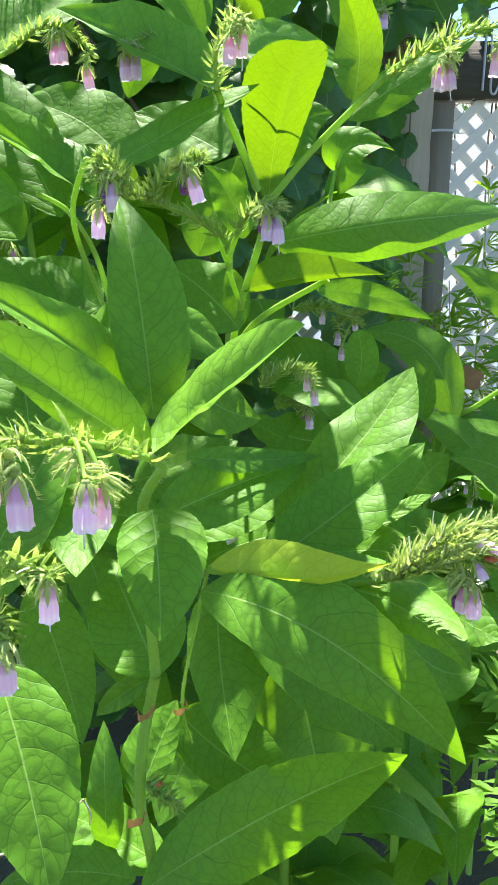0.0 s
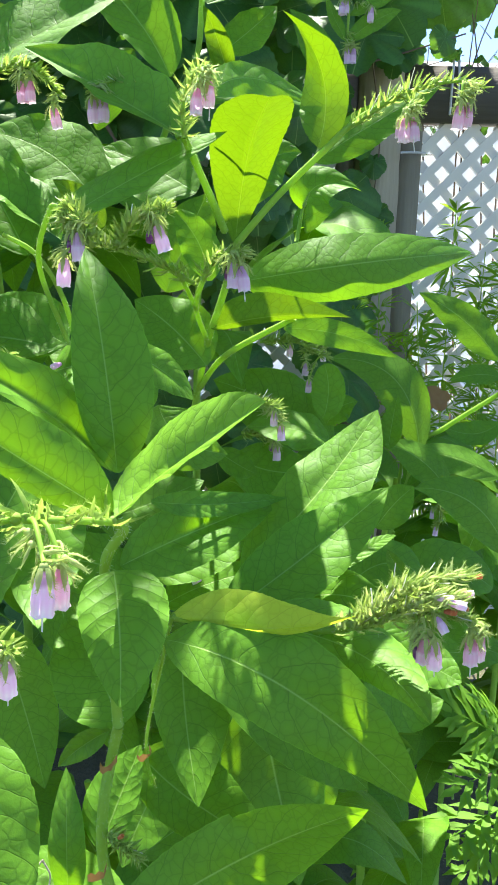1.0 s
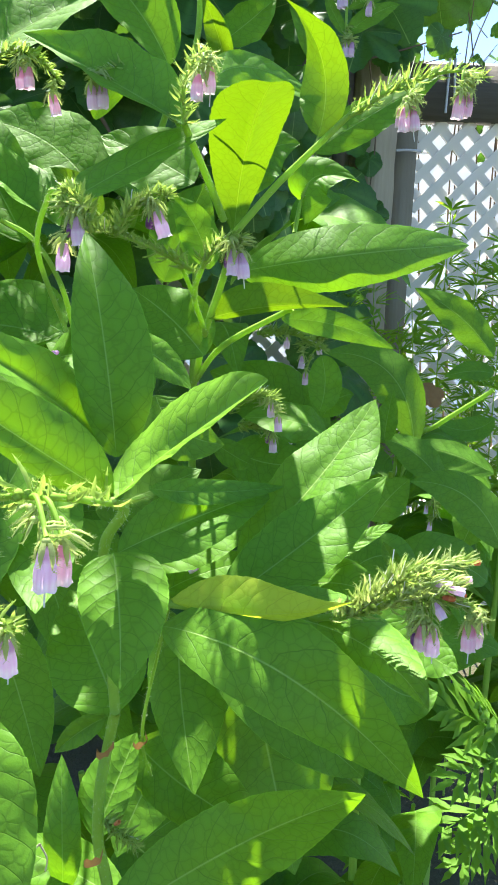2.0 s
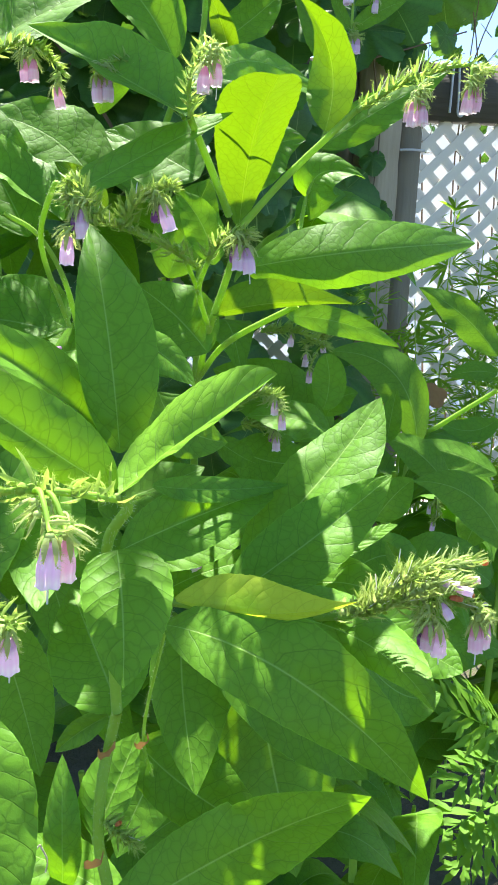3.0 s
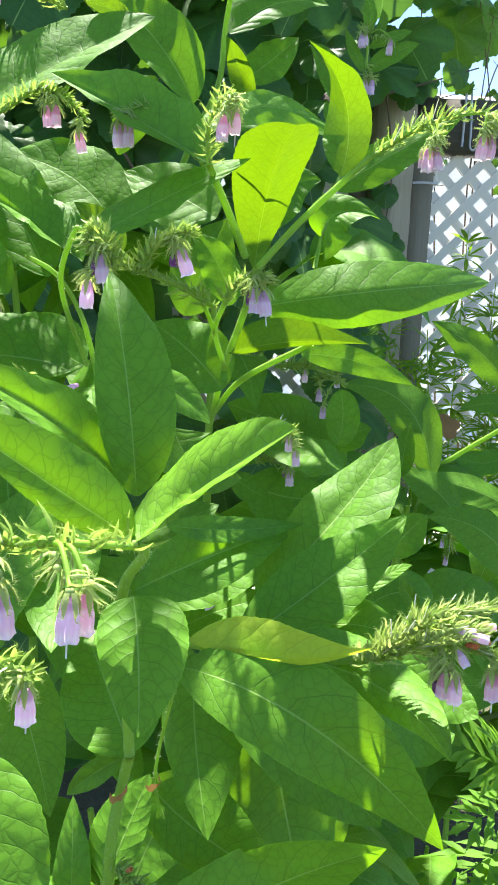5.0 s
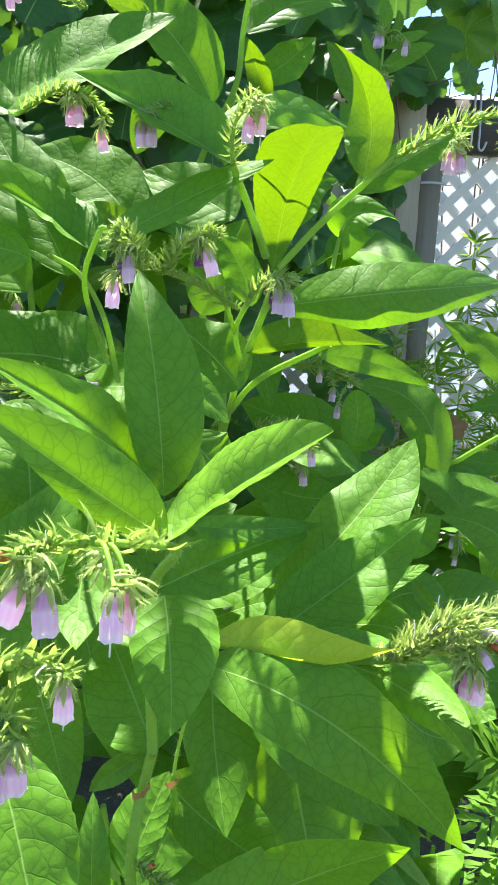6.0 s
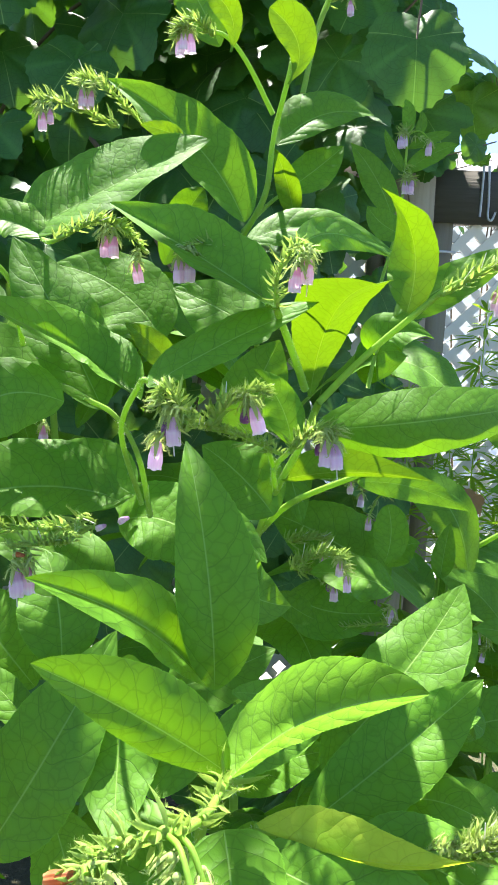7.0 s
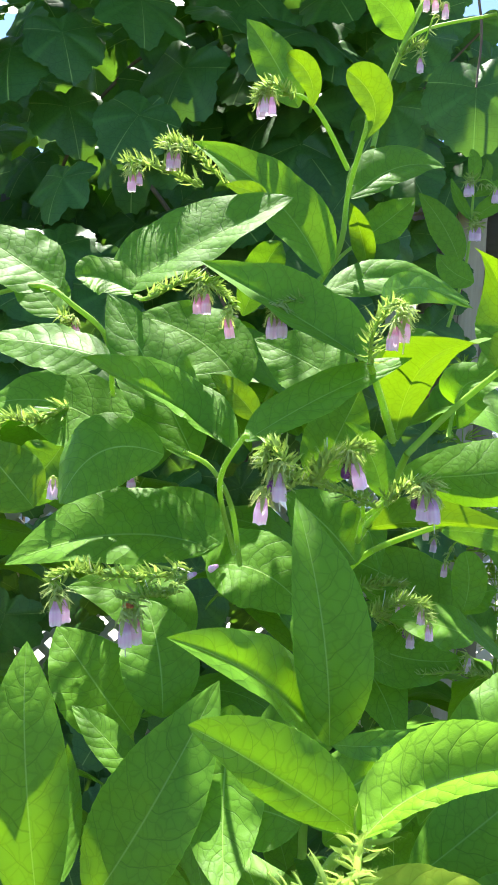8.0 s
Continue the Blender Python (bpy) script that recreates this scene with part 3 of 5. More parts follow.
def bell(cluster, at, lean=(0, 0, -1), colour="lilac", size=1.0, seed=0, style=False, calyx=True):
    """One open flower in its calyx, hanging from the place given."""
    rng = random.Random(seed * 13 + int(abs(at[0]) * 10000) + int(at[2] * 10000))
    d = (Vector(lean) + Vector((rng.uniform(-0.1, 0.1), rng.uniform(-0.15, 0.15), 0))).normalized()
    m = Matrix.Translation(at) @ turn_to(d, rng.uniform(0, 6)) @ Matrix.Scale(size, 4)
    kinds = BELLS[colour]
    b = shared("bell", kinds[rng.randrange(len(kinds))], cluster, m)
    if calyx:
        shared("calyx", CALYXES[rng.randrange(3)], cluster, m @ Matrix.Translation((0, 0, 0.0026)))
    if style:
        shared("style", STYLE, cluster, m)
    # the short stalk from the flower up to its cluster, with a few closed buds beside it
    top = Vector(at) - d * 0.003 * size
    root = min(CYME_LINES[cluster.name], key=lambda q: (q - top).length)
    gap = (root - top).length
    if 0.002 < gap < 0.045:
        bend = top.lerp(root, 0.5) + Vector((0, 0, 0.25 * gap))
        bm = bmesh.new()
        tube_into(bm, spline((root, bend, top), 8), lambda f: 0.0009, 6)
        part("pedicel", bm, STEM, cluster)
        for k in range(3 if calyx else 0):
            q = root.lerp(top, 0.35 + 0.3 * k) + Vector((rng.uniform(-1, 1), rng.uniform(-1, 1), 0.6)) * 0.002
            out = Vector((rng.uniform(-0.8, 0.8), rng.uniform(-0.8, 0.3), rng.uniform(-1.0, 0.1)))
            shared("bud", WOOLLY_BUDS[rng.randrange(4)], cluster, Matrix.Translation(q) @ turn_to(out, rng.uniform(0, 6)) @ Matrix.Scale(size * rng.uniform(0.65, 0.95), 4))
    return b


def fallen_flower(at):
    """A shed pale corolla lying on a leaf."""
    rng = random.Random(int(abs(at[0]) * 1e5))
    ob = new("fallen_flower", BELLS["lilac"][rng.randrange(3)])
    ob.matrix_basis = Matrix.Translation(at) @ turn_to((rng.uniform(-1, 1), rng.uniform(-1, 0.2), -0.25), 1.0) @ Matrix.Diagonal((0.55, 0.55, 0.5, 1))
    return tagged(ob, "small shed lilac flower lying on a comfrey leaf", "flower", "fallen flowers")


def papery_scale(parent, at):
    """A torn brown scale clasping the stem at a node."""
    rng = random.Random(int(abs(at[0]) * 1e5) + 3)
    bm = bmesh.new()
    rows = []
    for i in range(9):
        a = -1.9 + 3.8 * i / 8
        r = 0.0042 + rng.uniform(-0.0006, 0.0012)
        rows.append([bm.verts.new((at[0] + r * math.sin(a), at[1] - r * math.cos(a), at[2] + z + 0.0016 * a + rng.uniform(-0.0007, 0.0007))) for z in (-0.0022 * rng.uniform(0.2, 1.3), 0.0, 0.0030 * rng.uniform(0.1, 1.6))])
    for a, b in zip(rows, rows[1:]):
        for j in range(2):
            bm.faces.new((a[j], b[j], b[j + 1], a[j + 1]))
    return part("papery_scale", bm, LITTER, parent, "torn orange-brown papery scale")


def dry_stalk(*pts):
    ob = thing("dry_tendril", "thin dry curling stalk caught among the leaves", "twig")
    st = stem(ob, *pts, r=0.0007, r1=0.0004, name="stalk", material=LITTER_PALE, hairy=False)
    stem(ob, pts[-1], (pts[-1][0] + 0.003, pts[-1][1], pts[-1][2] - 0.008), (pts[-1][0] + 0.002, pts[-1][1], pts[-1][2] - 0.015), r=0.0005, r1=0.0003, name="side_stalk", material=LITTER_PALE, hairy=False)
    bm = bmesh.new()
    bmesh.ops.create_icosphere(bm, subdivisions=2, radius=0.0018, matrix=Matrix.Translation(pts[1]))
    part("seed_knot", bm, LITTER_PALE, ob)
    return ob


LITTER_PALE = soft_plant_material("straw", (0.42, 0.38, 0.26), (0.6, 0.55, 0.4), (0.4, 0.35, 0.2), 0.2)


# ---- the comfrey, shoot by shoot ----

# comfrey shoot with bright young leaves and drooping lilac bells in front
shoot_a = thing("comfrey_plant", "comfrey shoot with bright young leaves and drooping lilac bells in front", "plant", "comfrey plants")
stem(shoot_a, (-0.040, 0.293, 1.294), (-0.037, 0.297, 1.289), (-0.049, 0.317, 1.263), (-0.052, 0.346, 1.205), (-0.051, 0.354, 1.154), r=0.0022, r1=0.003)
blade(shoot_a, (-0.0395, 0.2866, 1.2983), (-0.0120, 0.2862, 1.3224), (0.0186, 0.2462, 1.3546), (-0.0225, 0.3053, 1.3286), (-0.0183, 0.2776, 1.3176), mat=LEAF_BRIGHT, p=0.6, q=0.75)
blade(shoot_a, (-0.0406, 0.2891, 1.2985), (-0.0729, 0.2831, 1.3231), (-0.1025, 0.2514, 1.3580), (-0.0636, 0.2886, 1.3365), (-0.0663, 0.2852, 1.3103), mat=LEAF_BRIGHT, p=0.62, q=0.8)
blade(shoot_a, (-0.0472, 0.3532, 1.2974), (-0.0531, 0.3603, 1.3553), (-0.0662, 0.3961, 1.4048), (-0.0656, 0.3521, 1.3522), (-0.0291, 0.3567, 1.3431))
blade(shoot_a, (-0.0503, 0.3556, 1.2974), (-0.0806, 0.3449, 1.3311), (-0.1155, 0.2919, 1.3702), (-0.0736, 0.3537, 1.3433), (-0.0690, 0.3310, 1.3210))
blade(shoot_a, (-0.0413, 0.2936, 1.2720), (-0.0366, 0.2733, 1.2521), (-0.0347, 0.2560, 1.2313), (-0.0542, 0.2798, 1.2600), (-0.0175, 0.2843, 1.2603), p=0.36, q=0.85)
c = cyme(shoot_a, (-0.040, 0.293, 1.294), (-0.050, 0.239, 1.315), (-0.066, 0.225, 1.320), (-0.075, 0.216, 1.322), (-0.082, 0.210, 1.319), seed=1, buds=20, size=1.0)
bell(c, (-0.049, 0.209, 1.310), size=0.9, style=True)
bell(c, (-0.046, 0.217, 1.307), size=0.88, colour='pink')
bell(c, (-0.070, 0.210, 1.312))
bell(c, (-0.077, 0.211, 1.313), lean=(-0.35, 0, -1))
bell(c, (-0.080, 0.210, 1.321), colour='dry', lean=(-1, 0, -0.25), calyx=False)
c = cyme(shoot_a, (-0.115, 0.251, 1.261), (-0.096, 0.243, 1.266), (-0.081, 0.237, 1.272), (-0.066, 0.231, 1.271), seed=2, buds=12)
bell(c, (-0.069, 0.230, 1.267), size=0.85, style=True)
c = cyme(shoot_a, (-0.110, 0.246, 1.237), (-0.098, 0.240, 1.249), (-0.088, 0.233, 1.252), (-0.084, 0.227, 1.248), seed=3, buds=10)
bell(c, (-0.086, 0.226, 1.244))
bell(c, (-0.092, 0.226, 1.242))
leaf(shoot_a, (-0.168, 0.396, 1.176), (-0.135, 0.404, 1.232), (-0.104, 0.432, 1.290), 0.0289, (0.860, -0.350, -0.372), 16)
leaf(shoot_a, (-0.184, 0.358, 1.194), (-0.194, 0.367, 1.273), (-0.202, 0.393, 1.324), 0.0200, (0.932, 0.360, 0.033), 10)
leaf(shoot_a, (-0.184, 0.397, 1.187), (-0.188, 0.421, 1.215), (-0.192, 0.434, 1.246), 0.0084, (0.969, 0.248, -0.016), 10)
leaf(shoot_a, (-0.146, 0.424, 1.229), (-0.169, 0.435, 1.249), (-0.193, 0.446, 1.263), 0.0109, (0.630, 0.648, 0.428), 10)
leaf(shoot_a, (-0.161, 0.474, 1.232), (-0.189, 0.477, 1.267), (-0.215, 0.490, 1.295), 0.0279, (0.663, 0.620, 0.419), 8)
leaf(shoot_a, (-0.138, 0.447, 1.258), (-0.144, 0.462, 1.294), (-0.157, 0.484, 1.318), 0.0243, (0.949, 0.282, 0.138), 10)
leaf(shoot_a, (-0.096, 0.431, 1.276), (-0.098, 0.405, 1.233), (-0.093, 0.362, 1.208), 0.0231, (-0.999, -0.051, -0.001), 6)

# comfrey shoot with broad lit leaves and a pink flower cluster
shoot_b = thing("comfrey_plant", "comfrey shoot with broad lit leaves and a pink flower cluster", "plant", "comfrey plants")
stem(shoot_b, (-0.030, 0.412, 1.046), (-0.043, 0.413, 1.093), (-0.031, 0.407, 1.162), (-0.024, 0.394, 1.198), r=0.001, r1=0.0012)
stem(shoot_b, (-0.024, 0.394, 1.198), (-0.001, 0.393, 1.195), (0.041, 0.390, 1.190), (0.076, 0.371, 1.202), r=0.0028, r1=0.002)
blade(shoot_b, (0.0182, 0.4450, 1.1993), (0.0731, 0.4748, 1.2516), (0.1128, 0.4998, 1.2998), (0.0580, 0.4889, 1.2598), (0.0959, 0.4566, 1.2531))
blade(shoot_b, (0.0055, 0.4067, 1.1909), (0.0617, 0.4281, 1.2253), (0.1105, 0.4449, 1.2608), (0.0411, 0.4356, 1.2357), (0.0725, 0.4083, 1.2146))
blade(shoot_b, (-0.0243, 0.3942, 1.1987), (0.0267, 0.3549, 1.2114), (0.0712, 0.3328, 1.2299), (0.0223, 0.3648, 1.2241), (0.0215, 0.3640, 1.2040), mat=LEAF_OLD, p=0.9, q=1.7, bulge=0.02)
blade(shoot_b, (-0.0275, 0.3823, 1.1898), (0.0445, 0.3419, 1.1795), (0.1218, 0.3511, 1.0987), (0.0558, 0.3493, 1.2023), (0.0143, 0.3385, 1.1718), bulge=0.07)
blade(shoot_b, (0.0241, 0.3821, 1.1985), (0.0809, 0.3687, 1.1883), (0.1086, 0.3185, 1.1781), (0.0981, 0.3774, 1.1926), (0.0690, 0.3684, 1.1801))
leaf(shoot_b, (-0.004, 0.423, 1.146), (0.062, 0.420, 1.095), (0.100, 0.403, 1.070), 0.0227, (-0.524, -0.664, -0.533), 10)
blade(shoot_b, (-0.0553, 0.4106, 1.2223), (-0.0101, 0.4420, 1.2331), (0.0468, 0.4831, 1.2413), (-0.0183, 0.4408, 1.2521), (0.0014, 0.4325, 1.2225))
leaf(shoot_b, (-0.038, 0.428, 1.257), (0.001, 0.446, 1.249), (0.049, 0.474, 1.244), 0.0085, (0.098, -0.454, -0.885), 5)
leaf(shoot_b, (-0.052, 0.457, 1.197), (-0.008, 0.478, 1.207), (0.037, 0.498, 1.214), 0.0231, (0.421, -0.632, -0.650), 10)
leaf(shoot_b, (-0.036, 0.470, 1.166), (-0.002, 0.491, 1.174), (0.035, 0.501, 1.178), 0.0171, (0.399, -0.665, -0.631), 10)
leaf(shoot_b, (0.087, 0.471, 1.193), (0.111, 0.484, 1.205), (0.130, 0.494, 1.209), 0.0053, (0.537, -0.646, -0.543), 10)
leaf(shoot_b, (0.027, 0.420, 1.182), (0.071, 0.422, 1.198), (0.112, 0.408, 1.189), 0.0194, (-0.040, -0.740, -0.672), 10)
leaf(shoot_b, (0.110, 0.443, 1.159), (0.141, 0.428, 1.145), (0.159, 0.416, 1.139), 0.0161, (-0.555, -0.578, -0.598), 10)
blade(shoot_b, (-0.0450, 0.4204, 1.0823), (-0.0128, 0.4088, 1.0580), (0.0363, 0.3923, 1.0367), (-0.0046, 0.4198, 1.0870), (-0.0387, 0.4068, 1.0534), p=0.5, q=0.7)
blade(shoot_b, (-0.0603, 0.3314, 1.0309), (0.0123, 0.3421, 1.0742), (0.0742, 0.2937, 1.1501), (-0.0133, 0.3570, 1.0796), (0.0252, 0.3406, 1.0496))
blade(shoot_b, (-0.0210, 0.4520, 1.1590), (-0.0190, 0.4280, 1.1164), (-0.0088, 0.3910, 1.0689), (-0.0390, 0.4333, 1.1127), (0.0102, 0.4300, 1.1090))
leaf(shoot_b, (0.032, 0.473, 1.097), (0.046, 0.458, 1.031), (0.061, 0.424, 0.974), 0.0382, (-0.974, -0.153, -0.170), 8)
leaf(shoot_b, (0.071, 0.485, 1.066), (0.077, 0.476, 1.025), (0.086, 0.468, 0.989), 0.0188, (-0.983, -0.077, -0.167), 8)
c = cyme(shoot_b, (0.076, 0.371, 1.202), (0.089, 0.355, 1.224), (0.104, 0.348, 1.239), (0.132, 0.348, 1.245), seed=4, buds=40, size=1.08, woolly=True)
bell(c, (0.133, 0.348, 1.244), colour='dry', lean=(1, 0, 0), calyx=False, size=0.7)
c = cyme(shoot_b, (0.076, 0.371, 1.202), (0.097, 0.358, 1.216), (0.115, 0.345, 1.226), (0.132, 0.334, 1.226), seed=5, buds=30, size=1.08, woolly=True)
bell(c, (0.109, 0.340, 1.213), colour='pink')
bell(c, (0.114, 0.341, 1.211), colour='lilac', style=True)
bell(c, (0.107, 0.346, 1.210), colour='purple')
bell(c, (0.130, 0.332, 1.218), colour='pink', style=True)
bell(c, (0.135, 0.334, 1.219), colour='pink')
bell(c, (0.116, 0.335, 1.231), colour='dry', lean=(1, 0, -0.1), calyx=False, size=0.8)
c = cyme(shoot_b, (0.065, 0.381, 1.196), (0.091, 0.358, 1.215), (0.108, 0.342, 1.234), (0.124, 0.335, 1.238), seed=6, buds=40, size=1.05, woolly=True)
bell(c, (0.112, 0.337, 1.237), size=0.6, lean=(0.7, -0.3, 0.1))
bell(c, (0.117, 0.333, 1.237), size=0.6, lean=(0.9, -0.3, -0.1))
bell(c, (0.123, 0.337, 1.239), size=0.55, lean=(1, 0, 0.1), colour='pink')
bell(c, (0.113, 0.337, 1.227), size=0.6, lean=(0.3, -0.5, -0.6))
bell(c, (0.125, 0.337, 1.231), size=0.5, colour='dry', lean=(1, -0.2, 0.2))
leaf(shoot_b, (-0.083, 0.503, 1.216), (-0.047, 0.504, 1.229), (-0.008, 0.516, 1.243), 0.0239, (0.347, -0.707, -0.617), 8)

# comfrey stem with a papery node and shaded lower leaves
shoot_l = thing("comfrey_plant", "comfrey stem with a papery node and shaded lower leaves", "plant", "comfrey plants")
stem(shoot_l, (-0.051, 0.354, 1.154), (-0.056, 0.358, 1.130), (-0.060, 0.351, 1.107), (-0.062, 0.352, 1.070), (-0.057, 0.352, 1.033), (-0.053, 0.356, 0.931), r=0.003, r1=0.0034)
leaf(shoot_l, (-0.051, 0.364, 1.147), (-0.068, 0.390, 1.170), (-0.090, 0.435, 1.187), 0.0275, (0.905, 0.363, 0.223), 6)
leaf(shoot_l, (-0.057, 0.363, 1.145), (-0.073, 0.362, 1.135), (-0.086, 0.360, 1.124), 0.0074, (-0.563, 0.421, 0.711), 40, mat=LEAF_YOUNG)
leaf(shoot_l, (-0.113, 0.289, 1.201), (-0.094, 0.263, 1.165), (-0.081, 0.241, 1.120), 0.0234, (-0.900, -0.423, -0.105), 8)
blade(shoot_l, (-0.0905, 0.3820, 1.0053), (-0.0896, 0.3845, 1.0524), (-0.0925, 0.4052, 1.0884), (-0.1016, 0.3868, 1.0423), (-0.0773, 0.3808, 1.0477))
blade(shoot_l, (-0.0693, 0.3827, 1.0460), (-0.0576, 0.3986, 1.0727), (-0.0460, 0.4140, 1.0973), (-0.0477, 0.3934, 1.0689), (-0.0802, 0.3997, 1.0717))
leaf(shoot_l, (-0.062, 0.325, 1.046), (-0.099, 0.326, 1.050), (-0.136, 0.324, 1.043), 0.0128, (-0.023, 0.871, 0.490), 10)
leaf(shoot_l, (-0.050, 0.375, 1.002), (-0.094, 0.390, 1.019), (-0.127, 0.393, 1.029), 0.0187, (0.342, 0.829, 0.443), 10)
leaf(shoot_l, (-0.055, 0.410, 1.218), (-0.081, 0.413, 1.225), (-0.114, 0.413, 1.223), 0.0216, (0.085, 0.838, 0.539), 8)
leaf(shoot_l, (-0.151, 0.470, 1.152), (-0.132, 0.458, 1.096), (-0.115, 0.436, 1.047), 0.0239, (-0.876, -0.458, -0.150), 8)
leaf(shoot_l, (-0.022, 0.493, 1.040), (-0.050, 0.484, 0.994), (-0.069, 0.465, 0.952), 0.0267, (-0.853, 0.409, 0.325), 8)

# comfrey shoot with upright backlit yellow-green leaves and pink bells
shoot_c = thing("comfrey_plant", "comfrey shoot with upright backlit yellow-green leaves and pink bells", "plant", "comfrey plants")
stem(shoot_c, (-0.031, 0.665, 1.215), (-0.017, 0.659, 1.283), (-0.007, 0.608, 1.333), (0.006, 0.566, 1.376), (0.015, 0.542, 1.411), r=0.003, r1=0.0026)
stem(shoot_c, (0.015, 0.542, 1.411), (0.043, 0.538, 1.443), (0.072, 0.533, 1.471), (0.094, 0.527, 1.491), (0.118, 0.518, 1.504), r=0.0026, r1=0.0018)
stem(shoot_c, (-0.017, 0.659, 1.283), (0.008, 0.625, 1.320), (0.062, 0.590, 1.355), r=0.0028, r1=0.0024)
blade(shoot_c, (0.0145, 0.5961, 1.4097), (0.0213, 0.5546, 1.4671), (0.0298, 0.4362, 1.4861), (-0.0042, 0.5303, 1.4828), (0.0468, 0.5382, 1.4827), mat=LEAF_YOUNG, p=0.85, q=0.5)
blade(shoot_c, (0.0691, 0.5337, 1.4741), (0.0701, 0.5331, 1.5188), (0.0395, 0.4946, 1.5456), (0.0611, 0.5431, 1.5242), (0.0889, 0.5396, 1.5074), mat=LEAF_YOUNG, p=0.6, q=1.0, bulge=0.03)
blade(shoot_c, (-0.0039, 0.5913, 1.3453), (0.0445, 0.5715, 1.3573), (0.0968, 0.5340, 1.3602), (0.0339, 0.5754, 1.3736), (0.0350, 0.5803, 1.3518), mat=LEAF_YOUNG, p=0.6, q=1.1, bulge=0.02)
blade(shoot_c, (0.0205, 0.6171, 1.3815), (0.1089, 0.5829, 1.3976), (0.2219, 0.6574, 1.4076), (0.0903, 0.5973, 1.4190), (0.0951, 0.5807, 1.3698), p=0.6, q=0.85, bulge=0.02)
blade(shoot_c, (0.0535, 0.5886, 1.3465), (0.1021, 0.6054, 1.3402), (0.1509, 0.6097, 1.3214), (0.0960, 0.6068, 1.3526), (0.0956, 0.6013, 1.3309), bulge=0.02)
stem(shoot_c, (0.067, 0.644, 1.414), (0.072, 0.649, 1.440), (0.078, 0.652, 1.453), r=0.002, r1=0.0014)
blade(shoot_c, (0.0740, 0.6442, 1.4208), (0.0815, 0.6524, 1.4583), (0.1212, 0.6511, 1.4561), (0.0808, 0.6597, 1.4706), (0.0985, 0.6437, 1.4431), p=0.5)
leaf(shoot_c, (-0.008, 0.604, 1.314), (-0.035, 0.611, 1.343), (-0.067, 0.617, 1.366), 0.0305, (0.650, 0.437, 0.622), 8)
leaf(shoot_c, (-0.004, 0.517, 1.385), (-0.013, 0.523, 1.412), (-0.031, 0.528, 1.433), 0.0135, (0.863, 0.247, 0.440), 8)
leaf(shoot_c, (0.074, 0.595, 1.472), (0.119, 0.600, 1.501), (0.170, 0.604, 1.530), 0.0162, (0.504, -0.387, -0.772), -10)
leaf(shoot_c, (0.087, 0.765, 1.408), (0.109, 0.771, 1.442), (0.147, 0.787, 1.428), 0.0255, (0.412, -0.413, -0.812), 8)
leaf(shoot_c, (0.021, 0.692, 1.441), (0.040, 0.700, 1.481), (0.075, 0.701, 1.492), 0.0262, (0.678, -0.321, -0.662), 8)
leaf(shoot_c, (-0.004, 0.565, 1.512), (0.028, 0.609, 1.532), (0.081, 0.646, 1.520), 0.0131, (0.262, -0.178, -0.948), -12)
blade(shoot_c, (-0.0369, 0.7096, 1.5337), (0.0288, 0.7290, 1.5520), (0.1041, 0.7495, 1.5328), (0.0241, 0.7375, 1.5667), (0.0273, 0.7139, 1.5362))
c = cyme(shoot_c, (0.089, 0.526, 1.486), (0.106, 0.522, 1.497), (0.118, 0.518, 1.504), (0.126, 0.506, 1.498), seed=7, buds=16, size=1.0)
bell(c, (0.119, 0.497, 1.487), colour='pink')
bell(c, (0.124, 0.499, 1.488), colour='pink', style=True)
bell(c, (0.118, 0.505, 1.488), colour='pink', size=0.8)
c = cyme(shoot_c, (0.118, 0.518, 1.504), (0.137, 0.514, 1.510), (0.157, 0.508, 1.512), (0.171, 0.507, 1.508), seed=8, buds=14, size=0.95)
bell(c, (0.154, 0.500, 1.496), colour='pink')
bell(c, (0.160, 0.502, 1.498), colour='pink')
bell(c, (0.158, 0.505, 1.496), colour='pink', size=0.9)
stem(shoot_c, (-0.007, 0.608, 1.333), (-0.014, 0.533, 1.365), (-0.008, 0.486, 1.386), (-0.001, 0.469, 1.399), r=0.002, r1=0.0015)
c = cyme(shoot_c, (-0.008, 0.476, 1.387), (-0.001, 0.469, 1.399), (0.007, 0.464, 1.404), (0.017, 0.459, 1.405), seed=9, buds=13, size=0.85)
bell(c, (0.011, 0.458, 1.398), style=False)
bell(c, (0.016, 0.459, 1.396), style=True, lean=(0.15, 0, -1))
bell(c, (0.009, 0.468, 1.398), colour='purple')
stem(shoot_c, (-0.014, 0.533, 1.365), (-0.021, 0.487, 1.386), (-0.027, 0.459, 1.397), r=0.0016, r1=0.0012)
c = cyme(shoot_c, (-0.013, 0.486, 1.384), (-0.037, 0.459, 1.398), (-0.058, 0.441, 1.405), (-0.066, 0.432, 1.408), seed=10, buds=26, size=0.9)
c = cyme(shoot_c, (-0.058, 0.441, 1.405), (-0.048, 0.438, 1.418), (-0.032, 0.440, 1.428), (-0.026, 0.434, 1.425), seed=11, buds=24, size=0.95)
bell(c, (-0.033, 0.438, 1.418), lean=(0.25, 0, -1))
bell(c, (-0.036, 0.443, 1.419), colour='purple')
c = cyme(shoot_c, (-0.067, 0.426, 1.405), (-0.073, 0.425, 1.421), (-0.081, 0.426, 1.427), (-0.083, 0.425, 1.419), seed=12, buds=20, size=1.0)
bell(c, (-0.075, 0.421, 1.413), style=True)
bell(c, (-0.083, 0.425, 1.399))
bell(c, (-0.078, 0.425, 1.413), colour='purple')

